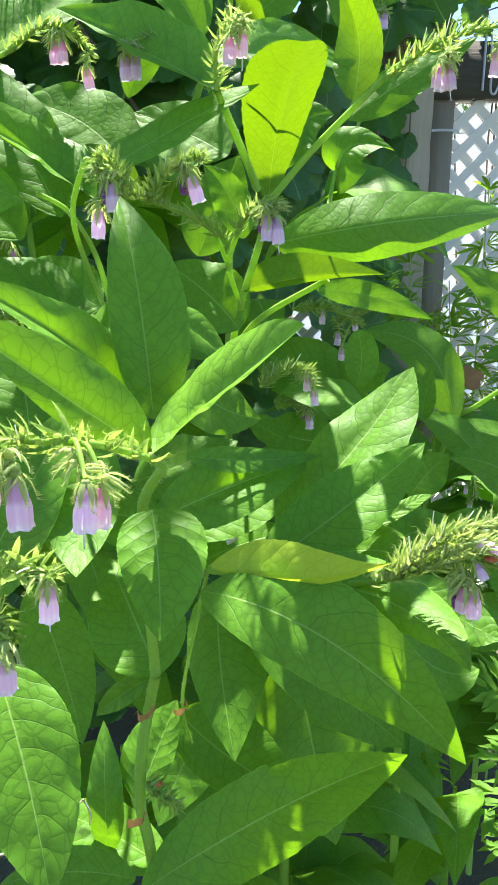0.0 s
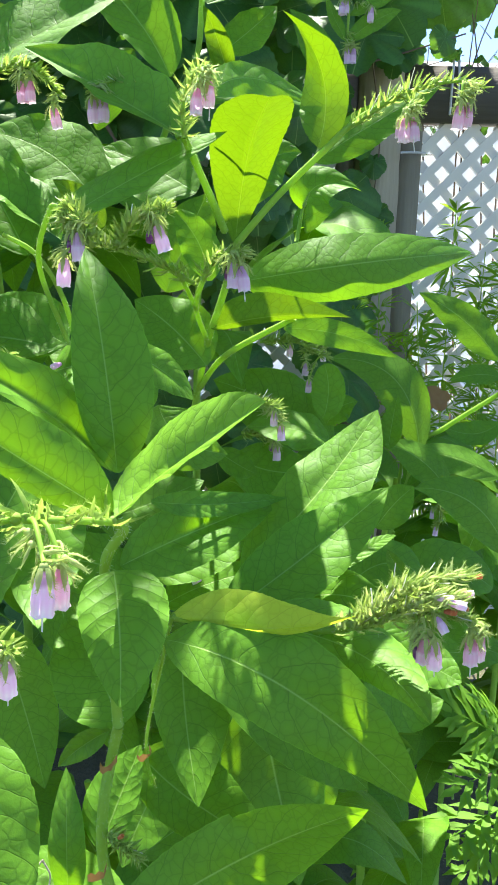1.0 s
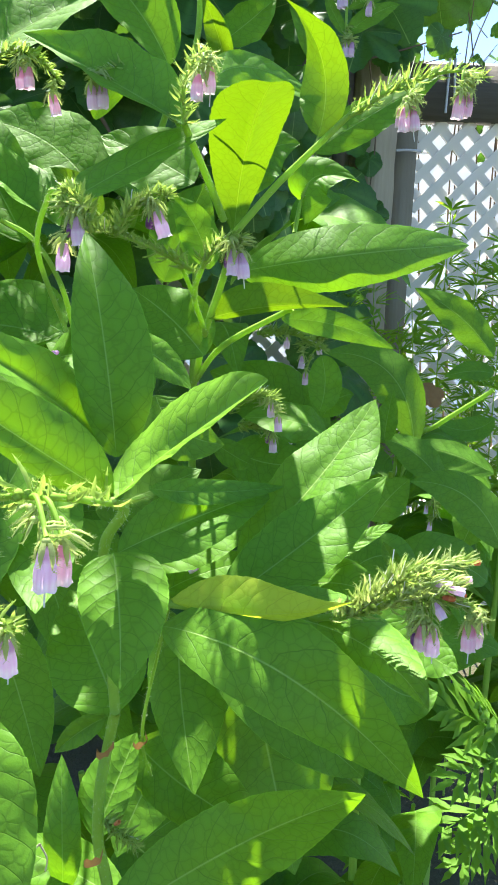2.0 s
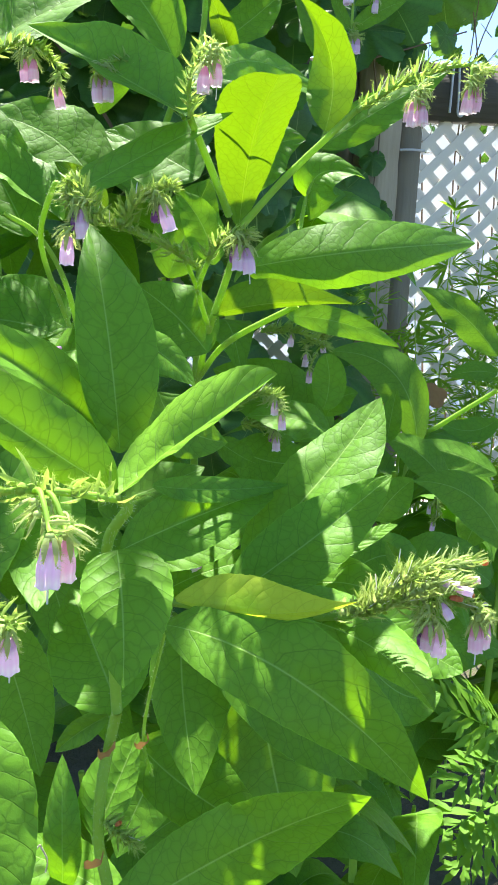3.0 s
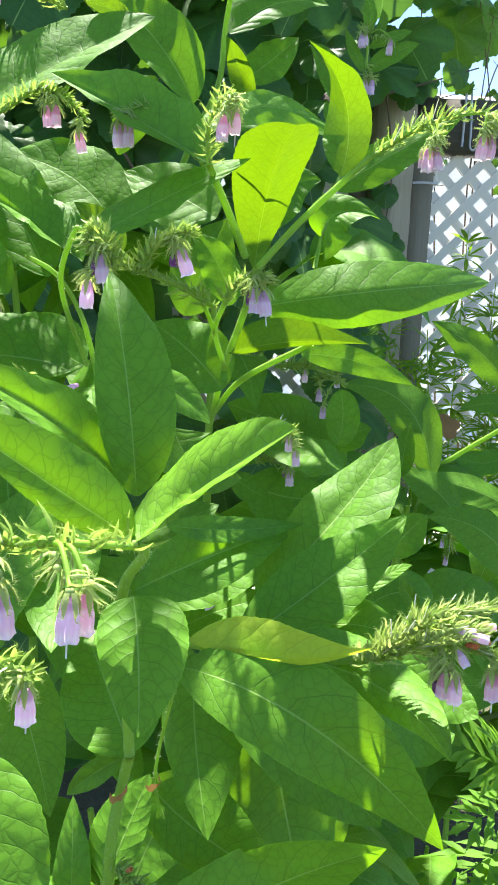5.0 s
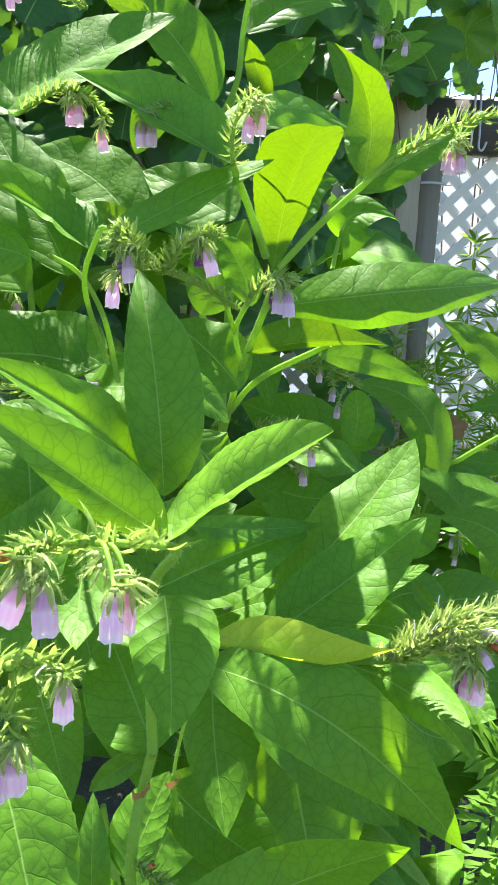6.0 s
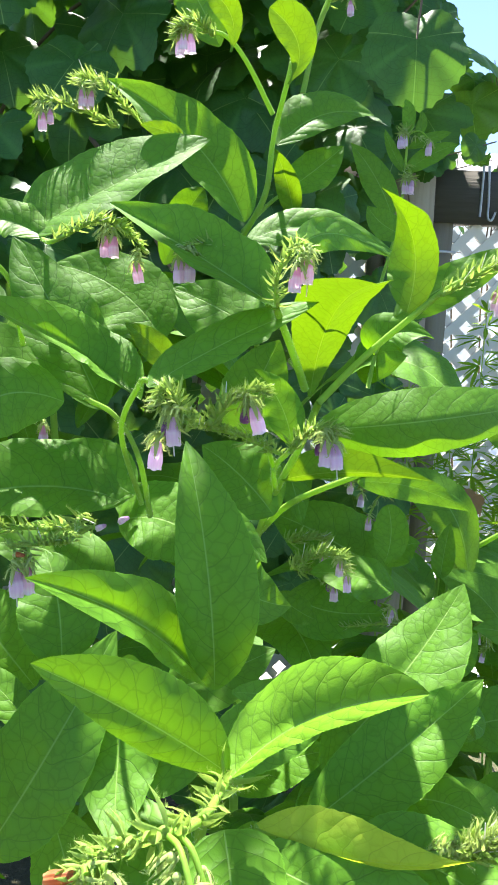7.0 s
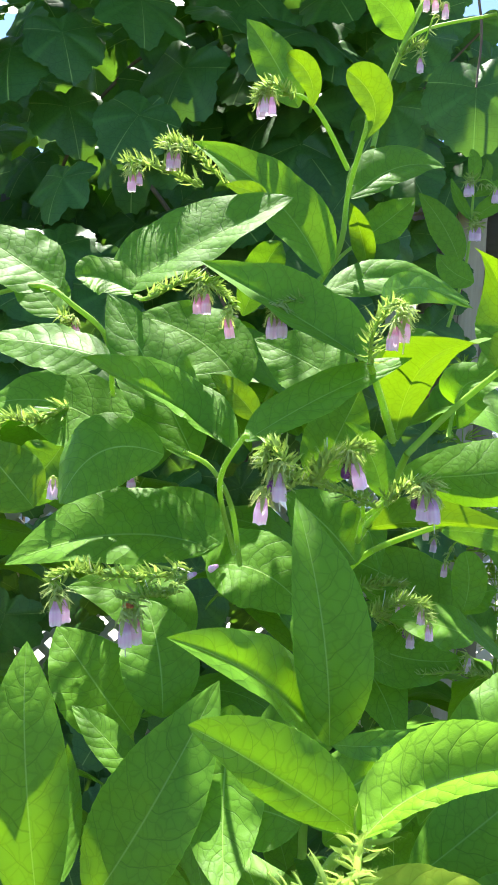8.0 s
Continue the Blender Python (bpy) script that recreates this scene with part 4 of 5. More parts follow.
# comfrey shoot with a pale sunlit leaf and lilac bells
shoot_d = thing("comfrey_plant", "comfrey shoot with a pale sunlit leaf and lilac bells", "plant", "comfrey plants")
stem(shoot_d, (-0.102, 0.519, 1.341), (-0.111, 0.484, 1.394), (-0.097, 0.458, 1.426), (-0.093, 0.459, 1.428), r=0.0018, r1=0.0016)
blade(shoot_d, (-0.0958, 0.4862, 1.4220), (-0.0471, 0.4999, 1.4516), (0.0068, 0.4985, 1.4775), (-0.0611, 0.5181, 1.4607), (-0.0531, 0.4908, 1.4378))
blade(shoot_d, (-0.1038, 0.5185, 1.4106), (-0.1508, 0.5308, 1.4394), (-0.1927, 0.4610, 1.4707), (-0.1426, 0.5475, 1.4609), (-0.1344, 0.5047, 1.4310))
blade(shoot_d, (-0.2128, 0.6319, 1.5222), (-0.1486, 0.6438, 1.5626), (-0.0694, 0.6572, 1.6062), (-0.1781, 0.6657, 1.5914), (-0.1434, 0.6210, 1.5446), p=0.6, q=0.8, bulge=0.05)
leaf(shoot_d, (-0.091, 0.666, 1.607), (-0.107, 0.666, 1.613), (-0.127, 0.666, 1.617), 0.0076, (0.256, -0.194, 0.947), 10, mat=LEAF_YOUNG)
leaf(shoot_d, (-0.040, 0.676, 1.546), (-0.086, 0.692, 1.612), (-0.159, 0.695, 1.659), 0.0320, (0.646, 0.473, 0.600), 20, curl=8)
leaf(shoot_d, (-0.020, 0.496, 1.473), (-0.072, 0.539, 1.506), (-0.137, 0.582, 1.543), 0.0289, (0.684, 0.519, 0.513), 42, curl=14)
leaf(shoot_d, (-0.133, 0.545, 1.400), (-0.171, 0.571, 1.464), (-0.209, 0.597, 1.518), 0.0281, (0.850, 0.352, 0.392), 10)
leaf(shoot_d, (-0.193, 0.623, 1.521), (-0.219, 0.628, 1.532), (-0.240, 0.618, 1.533), 0.0204, (0.121, 0.648, 0.752), 24, p=0.6, q=0.55, mat=LEAF_BRIGHT)
leaf(shoot_d, (-0.240, 0.576, 1.520), (-0.274, 0.577, 1.541), (-0.310, 0.579, 1.563), 0.0316, (0.403, 0.678, 0.615), 12)
stem(shoot_d, (-0.296, 0.563, 1.509), (-0.252, 0.565, 1.520), (-0.227, 0.565, 1.507), (-0.206, 0.583, 1.484), (-0.211, 0.628, 1.439), r=0.0018, r1=0.0022)
leaf(shoot_d, (-0.185, 0.501, 1.469), (-0.225, 0.501, 1.478), (-0.270, 0.500, 1.480), 0.0211, (0.074, 0.716, 0.694), -12)
blade(shoot_d, (-0.1482, 0.4953, 1.4101), (-0.1845, 0.4788, 1.4129), (-0.2082, 0.4702, 1.3809), (-0.1852, 0.4962, 1.4336), (-0.1857, 0.4704, 1.3902), p=0.5, q=0.5)
stem(shoot_d, (-0.136, 0.496, 1.413), (-0.118, 0.505, 1.401), (-0.105, 0.522, 1.372), (-0.099, 0.547, 1.325), r=0.0015, r1=0.002)
blade(shoot_d, (-0.1225, 0.5673, 1.3314), (-0.1934, 0.5558, 1.3406), (-0.2687, 0.5412, 1.3187), (-0.1778, 0.5815, 1.3734), (-0.1801, 0.5331, 1.3264))
leaf(shoot_d, (-0.126, 0.575, 1.312), (-0.087, 0.567, 1.316), (-0.048, 0.555, 1.289), 0.0321, (-0.363, -0.611, -0.703), 8, p=0.5, q=0.6)
leaf(shoot_d, (-0.092, 0.629, 1.423), (-0.109, 0.631, 1.443), (-0.132, 0.632, 1.459), 0.0120, (0.670, 0.073, 0.739), 15, mat=LEAF_YOUNG)
leaf(shoot_d, (-0.185, 0.622, 1.385), (-0.247, 0.625, 1.429), (-0.316, 0.623, 1.426), 0.0358, (0.250, 0.568, 0.784), 8)
leaf(shoot_d, (-0.261, 0.654, 1.503), (-0.284, 0.666, 1.527), (-0.303, 0.679, 1.556), 0.0225, (0.795, 0.427, 0.431), 8)
leaf(shoot_d, (-0.143, 0.606, 1.240), (-0.184, 0.629, 1.268), (-0.247, 0.627, 1.276), 0.0307, (0.361, 0.665, 0.654), 8)
leaf(shoot_d, (-0.259, 0.576, 1.354), (-0.281, 0.578, 1.379), (-0.304, 0.580, 1.404), 0.0259, (0.705, 0.367, 0.606), 8, mat=LEAF_YOUNG)
leaf(shoot_d, (-0.268, 0.680, 1.389), (-0.287, 0.677, 1.363), (-0.321, 0.672, 1.331), 0.0299, (-0.727, 0.244, 0.642), 8)
leaf(shoot_d, (-0.107, 0.692, 1.445), (-0.152, 0.716, 1.489), (-0.214, 0.737, 1.509), 0.0397, (0.588, 0.399, 0.703), 8)
leaf(shoot_d, (-0.017, 0.635, 1.451), (-0.054, 0.657, 1.472), (-0.098, 0.677, 1.490), 0.0314, (0.553, 0.361, 0.751), 8)
leaf(shoot_d, (-0.042, 0.625, 1.372), (-0.025, 0.630, 1.414), (-0.008, 0.635, 1.451), 0.0273, (0.890, -0.304, -0.339), 8)
leaf(shoot_d, (-0.112, 0.740, 1.513), (-0.092, 0.746, 1.562), (-0.077, 0.750, 1.584), 0.0194, (0.894, -0.160, -0.419), 8)
c = cyme(shoot_d, (-0.177, 0.587, 1.515), (-0.150, 0.574, 1.527), (-0.129, 0.570, 1.527), (-0.108, 0.569, 1.509), seed=13, buds=30, size=1.0)
bell(c, (-0.137, 0.569, 1.518), colour='pink')
bell(c, (-0.131, 0.569, 1.518), colour='pink')
bell(c, (-0.115, 0.567, 1.501), colour='pink', lean=(0.2, 0, -1))
stem(shoot_d, (-0.190, 0.607, 1.518), (-0.177, 0.587, 1.515), (-0.150, 0.574, 1.527), r=0.0018, r1=0.0014)
c = cyme(shoot_d, (-0.024, 0.507, 1.474), (-0.038, 0.529, 1.500), (-0.061, 0.540, 1.513), (-0.078, 0.540, 1.512), seed=14, buds=16, size=0.8)
bell(c, (-0.083, 0.538, 1.502))
bell(c, (-0.076, 0.539, 1.503))
bell(c, (-0.079, 0.549, 1.505), colour='lilac', size=0.8)
c = cyme(shoot_d, (-0.020, 0.496, 1.473), (-0.020, 0.489, 1.492), (-0.012, 0.481, 1.507), (-0.004, 0.471, 1.508), seed=15, buds=16, size=0.9)
bell(c, (-0.011, 0.465, 1.495), colour='pink')
bell(c, (-0.004, 0.470, 1.500), colour='pink', style=True)
stem(shoot_d, (-0.020, 0.496, 1.473), (-0.006, 0.524, 1.445), (0.006, 0.551, 1.419), r=0.0022, r1=0.0028)
c = cyme(shoot_d, (-0.142, 0.516, 1.332), (-0.133, 0.447, 1.337), (-0.146, 0.427, 1.340), (-0.161, 0.426, 1.338), seed=16, buds=22, size=1.0)
bell(c, (-0.157, 0.422, 1.327), style=True)
bell(c, (-0.152, 0.425, 1.327), colour='pink')
bell(c, (-0.152, 0.421, 1.335), colour='dry', lean=(-1, 0, 0.2), calyx=False, size=0.7)
c = cyme(shoot_d, (-0.136, 0.535, 1.319), (-0.184, 0.514, 1.323), (-0.203, 0.485, 1.335), (-0.214, 0.474, 1.330), seed=17, buds=34, size=1.0)
bell(c, (-0.211, 0.472, 1.318))
bell(c, (-0.207, 0.475, 1.319), colour='lilac')
c = cyme(shoot_d, (-0.247, 0.625, 1.429), (-0.268, 0.603, 1.418), (-0.282, 0.593, 1.421), (-0.295, 0.592, 1.412), seed=18, buds=22, size=1.1)
bell(c, (-0.295, 0.591, 1.407))
c = cyme(shoot_d, (-0.241, 0.633, 1.493), (-0.255, 0.634, 1.502), (-0.252, 0.633, 1.495), seed=19, buds=8, size=1.0)
bell(c, (-0.245, 0.633, 1.498), colour='pink', lean=(0.3, 0, -1))
c = cyme(shoot_d, (-0.213, 0.643, 1.395), (-0.195, 0.647, 1.425), (-0.204, 0.647, 1.431), seed=20, buds=6, size=0.9)
bell(c, (-0.203, 0.647, 1.427), colour='purple')
bell(c, (-0.193, 0.621, 1.376), colour='pink')
bell(c, (-0.242, 0.569, 1.378))

# tall comfrey shoot reaching above the others against the vine
shoot_e = thing("comfrey_plant", "tall comfrey shoot reaching above the others against the vine", "plant", "comfrey plants")
stem(shoot_e, (-0.088, 0.811, 1.422), (-0.049, 0.784, 1.528), (-0.021, 0.771, 1.583), (-0.015, 0.768, 1.636), (-0.005, 0.743, 1.682), (-0.001, 0.746, 1.708), r=0.0036, r1=0.002)
stem(shoot_e, (-0.017, 0.760, 1.655), (-0.043, 0.733, 1.690), (-0.062, 0.724, 1.707), (-0.082, 0.719, 1.709), r=0.0024, r1=0.0016)
stem(shoot_e, (-0.041, 0.782, 1.551), (-0.014, 0.791, 1.581), (0.010, 0.805, 1.600), r=0.0022, r1=0.0016)
blade(shoot_e, (-0.0110, 0.7778, 1.6320), (0.0351, 0.8034, 1.6685), (0.0884, 0.8258, 1.6761), (0.0286, 0.8131, 1.6902), (0.0397, 0.7912, 1.6521))
leaf(shoot_e, (0.004, 0.804, 1.597), (0.032, 0.808, 1.619), (0.058, 0.816, 1.643), 0.0212, (0.652, -0.324, -0.686), 8)
leaf(shoot_e, (0.010, 0.791, 1.567), (0.000, 0.774, 1.598), (-0.014, 0.756, 1.624), 0.0122, (0.943, -0.151, 0.298), 30, mat=LEAF_YOUNG)
leaf(shoot_e, (-0.005, 0.742, 1.676), (0.002, 0.736, 1.707), (-0.025, 0.729, 1.734), 0.0175, (0.938, -0.202, 0.283), 34, mat=LEAF_YOUNG, p=1.3, q=0.55, lop=0.2)
leaf(shoot_e, (-0.057, 0.723, 1.694), (-0.058, 0.716, 1.721), (-0.080, 0.707, 1.738), 0.0115, (0.900, -0.172, 0.401), 30, mat=LEAF_YOUNG, p=1.1, q=0.55)
leaf(shoot_e, (-0.067, 0.734, 1.702), (-0.092, 0.759, 1.753), (-0.120, 0.784, 1.799), 0.0198, (0.831, -0.151, 0.536), 8)
leaf(shoot_e, (0.130, 0.908, 1.591), (0.109, 0.912, 1.633), (0.079, 0.916, 1.670), 0.0178, (0.839, 0.031, 0.543), 8)
leaf(shoot_e, (0.134, 0.855, 1.564), (0.109, 0.855, 1.575), (0.093, 0.857, 1.593), 0.0164, (0.570, 0.221, 0.791), 15)
stem(shoot_e, (0.018, 0.868, 1.706), (0.033, 0.877, 1.780), (0.067, 0.888, 1.867), (0.077, 0.893, 1.905), r=0.003, r1=0.003)
stem(shoot_e, (0.036, 0.878, 1.787), (0.058, 0.862, 1.822), (0.136, 0.846, 1.836), r=0.002, r1=0.0016)
leaf(shoot_e, (0.050, 0.883, 1.824), (0.030, 0.885, 1.854), (-0.002, 0.887, 1.877), 0.0213, (0.719, 0.005, 0.694), 8)
c = cyme(shoot_e, (-0.072, 0.724, 1.706), (-0.088, 0.714, 1.715), (-0.100, 0.713, 1.709), (-0.105, 0.712, 1.699), seed=21, buds=16, size=1.1)
bell(c, (-0.098, 0.715, 1.704))
bell(c, (-0.092, 0.718, 1.705))
bell(c, (-0.102, 0.722, 1.703))
c = cyme(shoot_e, (-0.127, 0.713, 1.626), (-0.155, 0.699, 1.649), (-0.174, 0.695, 1.659), (-0.186, 0.694, 1.656), seed=22, buds=24, size=1.1)
bell(c, (-0.177, 0.685, 1.646), colour='pink')
bell(c, (-0.171, 0.689, 1.647), colour='pink')
c = cyme(shoot_e, (-0.149, 0.702, 1.623), (-0.178, 0.692, 1.632), (-0.202, 0.687, 1.639), (-0.217, 0.686, 1.639), seed=23, buds=20, size=1.1)
bell(c, (-0.209, 0.680, 1.626), colour='pink')
bell(c, (-0.203, 0.682, 1.629), colour='pink', size=0.8)
c = cyme(shoot_e, (0.039, 0.879, 1.799), (0.056, 0.861, 1.810), (0.065, 0.861, 1.810), seed=24, buds=12, size=1.0)
bell(c, (0.062, 0.859, 1.795), colour='pink')
bell(c, (0.063, 0.846, 1.851), colour='pink')
bell(c, (0.072, 0.846, 1.851), colour='pink')
bell(c, (0.083, 0.846, 1.844), colour='pink')

# slender comfrey stem with small violet bells
shoot_i = thing("comfrey_plant", "slender comfrey stem with small violet bells", "plant", "comfrey plants")
stem(shoot_i, (0.131, 0.951, 1.519), (0.146, 0.946, 1.590), (0.150, 0.950, 1.653), (0.150, 0.947, 1.689), r=0.0022, r1=0.0014)
leaf(shoot_i, (0.150, 0.948, 1.647), (0.183, 0.952, 1.671), (0.213, 0.954, 1.683), 0.0120, (0.502, -0.305, -0.810), 8)
leaf(shoot_i, (0.153, 0.954, 1.676), (0.182, 0.957, 1.690), (0.204, 0.957, 1.697), 0.0076, (0.381, -0.292, -0.877), 8)
leaf(shoot_i, (0.150, 0.948, 1.647), (0.135, 0.954, 1.672), (0.125, 0.960, 1.698), 0.0069, (0.900, -0.021, 0.436), 8)
leaf(shoot_i, (0.152, 0.958, 1.692), (0.153, 0.964, 1.719), (0.148, 0.968, 1.735), 0.0081, (0.982, -0.135, 0.132), 8)
leaf(shoot_i, (0.159, 0.956, 1.686), (0.169, 0.961, 1.706), (0.167, 0.964, 1.722), 0.0060, (0.976, -0.115, -0.186), 20, mat=LEAF_YOUNG)
c = cyme(shoot_i, (0.150, 0.951, 1.660), (0.156, 0.942, 1.642), (0.152, 0.936, 1.637), seed=25, buds=4)
bell(c, (0.148, 0.936, 1.636))
bell(c, (0.156, 0.935, 1.636))
c = cyme(shoot_i, (0.152, 0.958, 1.692), (0.148, 0.953, 1.694), (0.144, 0.947, 1.689), seed=26, buds=4)
bell(c, (0.147, 0.948, 1.690))
bell(c, (0.142, 0.947, 1.689))
bell(c, (0.176, 0.945, 1.682))

# shaded comfrey shoot with spent flower clusters
shoot_m = thing("comfrey_plant", "shaded comfrey shoot with spent flower clusters", "plant", "comfrey plants")
c = cyme(shoot_m, (0.144, 0.709, 1.179), (0.112, 0.708, 1.183), (0.069, 0.706, 1.179), seed=27, buds=20, size=0.9)
bell(c, (0.116, 0.710, 1.197))
c = cyme(shoot_m, (0.012, 0.714, 1.260), (0.038, 0.715, 1.264), (0.052, 0.716, 1.264), seed=28, buds=22, size=1.0)
bell(c, (0.048, 0.714, 1.247))
bell(c, (0.053, 0.714, 1.250))
c = cyme(shoot_m, (0.025, 0.721, 1.230), (0.046, 0.716, 1.227), (0.061, 0.712, 1.224), seed=29, buds=22, size=1.0)
bell(c, (0.060, 0.711, 1.219))
bell(c, (0.056, 0.711, 1.224), colour='purple')
c = cyme(shoot_m, (0.042, 0.726, 1.320), (0.075, 0.725, 1.321), (0.109, 0.721, 1.306), seed=30, buds=34, size=1.1)
bell(c, (0.072, 0.725, 1.318), size=0.8)
bell(c, (0.092, 0.727, 1.282), size=0.8)
leaf(shoot_m, (0.120, 0.742, 1.215), (0.058, 0.752, 1.253), (-0.004, 0.759, 1.277), 0.0383, (0.456, 0.368, 0.811), 6)
leaf(shoot_m, (0.120, 0.766, 1.234), (0.078, 0.770, 1.244), (0.024, 0.769, 1.231), 0.0333, (-0.008, 0.611, 0.792), 6)
leaf(shoot_m, (0.102, 0.689, 1.251), (0.107, 0.694, 1.277), (0.103, 0.700, 1.303), 0.0162, (0.989, -0.151, 0.007), 8, p=0.5, q=0.5)
leaf(shoot_m, (0.108, 0.707, 1.241), (0.121, 0.710, 1.258), (0.139, 0.711, 1.264), 0.0153, (0.528, -0.574, -0.625), 8)
leaf(shoot_m, (0.018, 0.723, 1.206), (0.058, 0.718, 1.190), (0.115, 0.716, 1.192), 0.0313, (-0.148, -0.643, -0.751), 8)
leaf(shoot_m, (0.000, 0.666, 1.226), (0.022, 0.662, 1.212), (0.038, 0.660, 1.205), 0.0135, (-0.486, -0.561, -0.670), 8)
blade(shoot_m, (-0.0620, 0.5086, 1.3384), (-0.0366, 0.5246, 1.3209), (-0.0159, 0.5289, 1.2998), (-0.0333, 0.5342, 1.3309), (-0.0483, 0.5110, 1.3178))
leaf(shoot_m, (-0.066, 0.602, 1.299), (-0.103, 0.606, 1.312), (-0.140, 0.612, 1.333), 0.0251, (0.400, 0.571, 0.717), 8)
leaf(shoot_m, (-0.114, 0.571, 1.334), (-0.149, 0.575, 1.350), (-0.192, 0.579, 1.361), 0.0285, (0.324, 0.566, 0.758), 8)
leaf(shoot_m, (-0.047, 0.598, 1.282), (-0.028, 0.591, 1.255), (0.010, 0.607, 1.238), 0.0274, (-0.446, -0.573, -0.688), 8)
leaf(shoot_m, (0.102, 0.645, 1.240), (0.066, 0.649, 1.251), (0.028, 0.650, 1.252), 0.0262, (0.142, 0.871, 0.470), 8)
c = cyme(shoot_m, (0.010, 0.632, 1.261), (0.033, 0.625, 1.277), (0.053, 0.624, 1.276), seed=31, buds=26, size=1.05)
bell(c, (0.050, 0.623, 1.272), size=0.85)
bell(c, (0.056, 0.620, 1.260), size=0.85)
c = cyme(shoot_m, (0.145, 0.805, 1.320), (0.121, 0.803, 1.311), (0.094, 0.802, 1.301), seed=32, buds=30, size=1.2)
bell(c, (0.097, 0.799, 1.289), size=0.9)
bell(c, (0.115, 0.802, 1.303), size=0.8)

# comfrey with blue-green shaded leaves growing nearer the fence
shoot_r = thing("comfrey_plant", "comfrey with blue-green shaded leaves growing nearer the fence", "plant", "comfrey plants")
stem(shoot_r, (0.306, 1.223, 0.920), (0.357, 1.255, 1.073), (0.386, 1.214, 1.120), (0.461, 1.175, 1.188), r=0.005, r1=0.004)
leaf(shoot_r, (0.277, 0.967, 1.145), (0.241, 0.989, 1.242), (0.151, 0.998, 1.267), 0.0346, (0.701, 0.301, 0.646), -18)
leaf(shoot_r, (0.211, 0.873, 1.173), (0.215, 0.879, 1.203), (0.222, 0.887, 1.239), 0.0139, (0.945, -0.313, -0.098), 10)
leaf(shoot_r, (0.288, 0.859, 1.121), (0.251, 0.869, 1.161), (0.207, 0.874, 1.179), 0.0225, (0.585, 0.423, 0.692), -15)
leaf(shoot_r, (0.426, 1.050, 1.082), (0.357, 1.059, 1.111), (0.288, 1.063, 1.120), 0.0243, (0.272, 0.569, 0.776), -15)
leaf(shoot_r, (0.321, 0.747, 1.085), (0.282, 0.761, 1.141), (0.217, 0.766, 1.157), 0.0280, (0.568, 0.437, 0.698), -15)
leaf(shoot_r, (0.158, 0.683, 1.142), (0.176, 0.688, 1.165), (0.196, 0.691, 1.183), 0.0207, (0.624, -0.618, -0.479), 8)
leaf(shoot_r, (0.421, 1.088, 1.255), (0.369, 1.103, 1.312), (0.300, 1.114, 1.352), 0.0277, (0.637, 0.262, 0.725), -10)
leaf(shoot_r, (0.369, 0.899, 1.082), (0.347, 0.896, 1.068), (0.326, 0.887, 1.024), 0.0336, (-0.679, 0.635, 0.368), 8)
leaf(shoot_r, (0.133, 0.654, 1.099), (0.165, 0.657, 1.116), (0.197, 0.654, 1.106), 0.0244, (0.070, -0.730, -0.680), 8, p=0.5, q=0.5)
leaf(shoot_r, (0.177, 0.697, 1.067), (0.234, 0.700, 1.092), (0.287, 0.694, 1.071), 0.0312, (0.002, -0.727, -0.687), 8, p=0.5, q=0.5)
leaf(shoot_r, (0.181, 0.634, 1.109), (0.168, 0.638, 1.124), (0.161, 0.641, 1.137), 0.0073, (0.805, 0.044, 0.592), 20, mat=LEAF_YOUNG)
leaf(shoot_r, (0.118, 0.573, 1.101), (0.167, 0.567, 1.079), (0.219, 0.564, 1.074), 0.0281, (-0.243, -0.716, -0.655), 8)
leaf(shoot_r, (0.146, 0.636, 1.020), (0.184, 0.627, 0.985), (0.222, 0.626, 0.986), 0.0315, (-0.371, -0.697, -0.614), 8)
leaf(shoot_r, (0.501, 1.261, 1.121), (0.451, 1.258, 1.100), (0.391, 1.264, 1.118), 0.0243, (-0.007, 0.632, 0.775), 8)
leaf(shoot_r, (0.499, 1.278, 1.199), (0.459, 1.281, 1.203), (0.409, 1.280, 1.192), 0.0201, (-0.059, 0.596, 0.800), 8)
leaf(shoot_r, (0.216, 0.722, 0.956), (0.271, 0.727, 0.984), (0.327, 0.722, 0.971), 0.0340, (0.083, -0.786, -0.613), 8)
c = cyme(shoot_r, (0.321, 1.008, 1.059), (0.326, 1.002, 1.035), (0.318, 1.000, 1.023), seed=33, buds=18, size=1.1)
bell(c, (0.319, 1.000, 1.023), size=0.9)
bell(c, (0.313, 1.005, 1.046), size=0.8)

# small fallen and dried things
fallen_flower((-0.009, 0.487, 1.179))
fallen_flower((-0.130, 0.545, 1.318))
fallen_flower((-0.116, 0.551, 1.322))
fallen_flower((-0.115, 0.553, 1.322))
c = cyme(shoot_l, (-0.0578, 0.3496, 1.0878), (-0.0515, 0.3439, 1.0871), (-0.0442, 0.3382, 1.0862), (-0.0387, 0.3368, 1.0814), seed=34, buds=18, size=0.8)
bell(c, (-0.0509, 0.3403, 1.0933), colour='dry', lean=(0.4, -0.2, 0.6), calyx=False, size=0.6)
papery_scale(shoot_l, (-0.0617, 0.3321, 1.0789))
papery_scale(shoot_l, (-0.057, 0.353, 1.131))
papery_scale(shoot_b, (-0.044, 0.408, 1.095))
dry_stalk((-0.120, 0.270, 1.114), (-0.094, 0.272, 1.120), (-0.085, 0.279, 1.126), (-0.077, 0.286, 1.132))


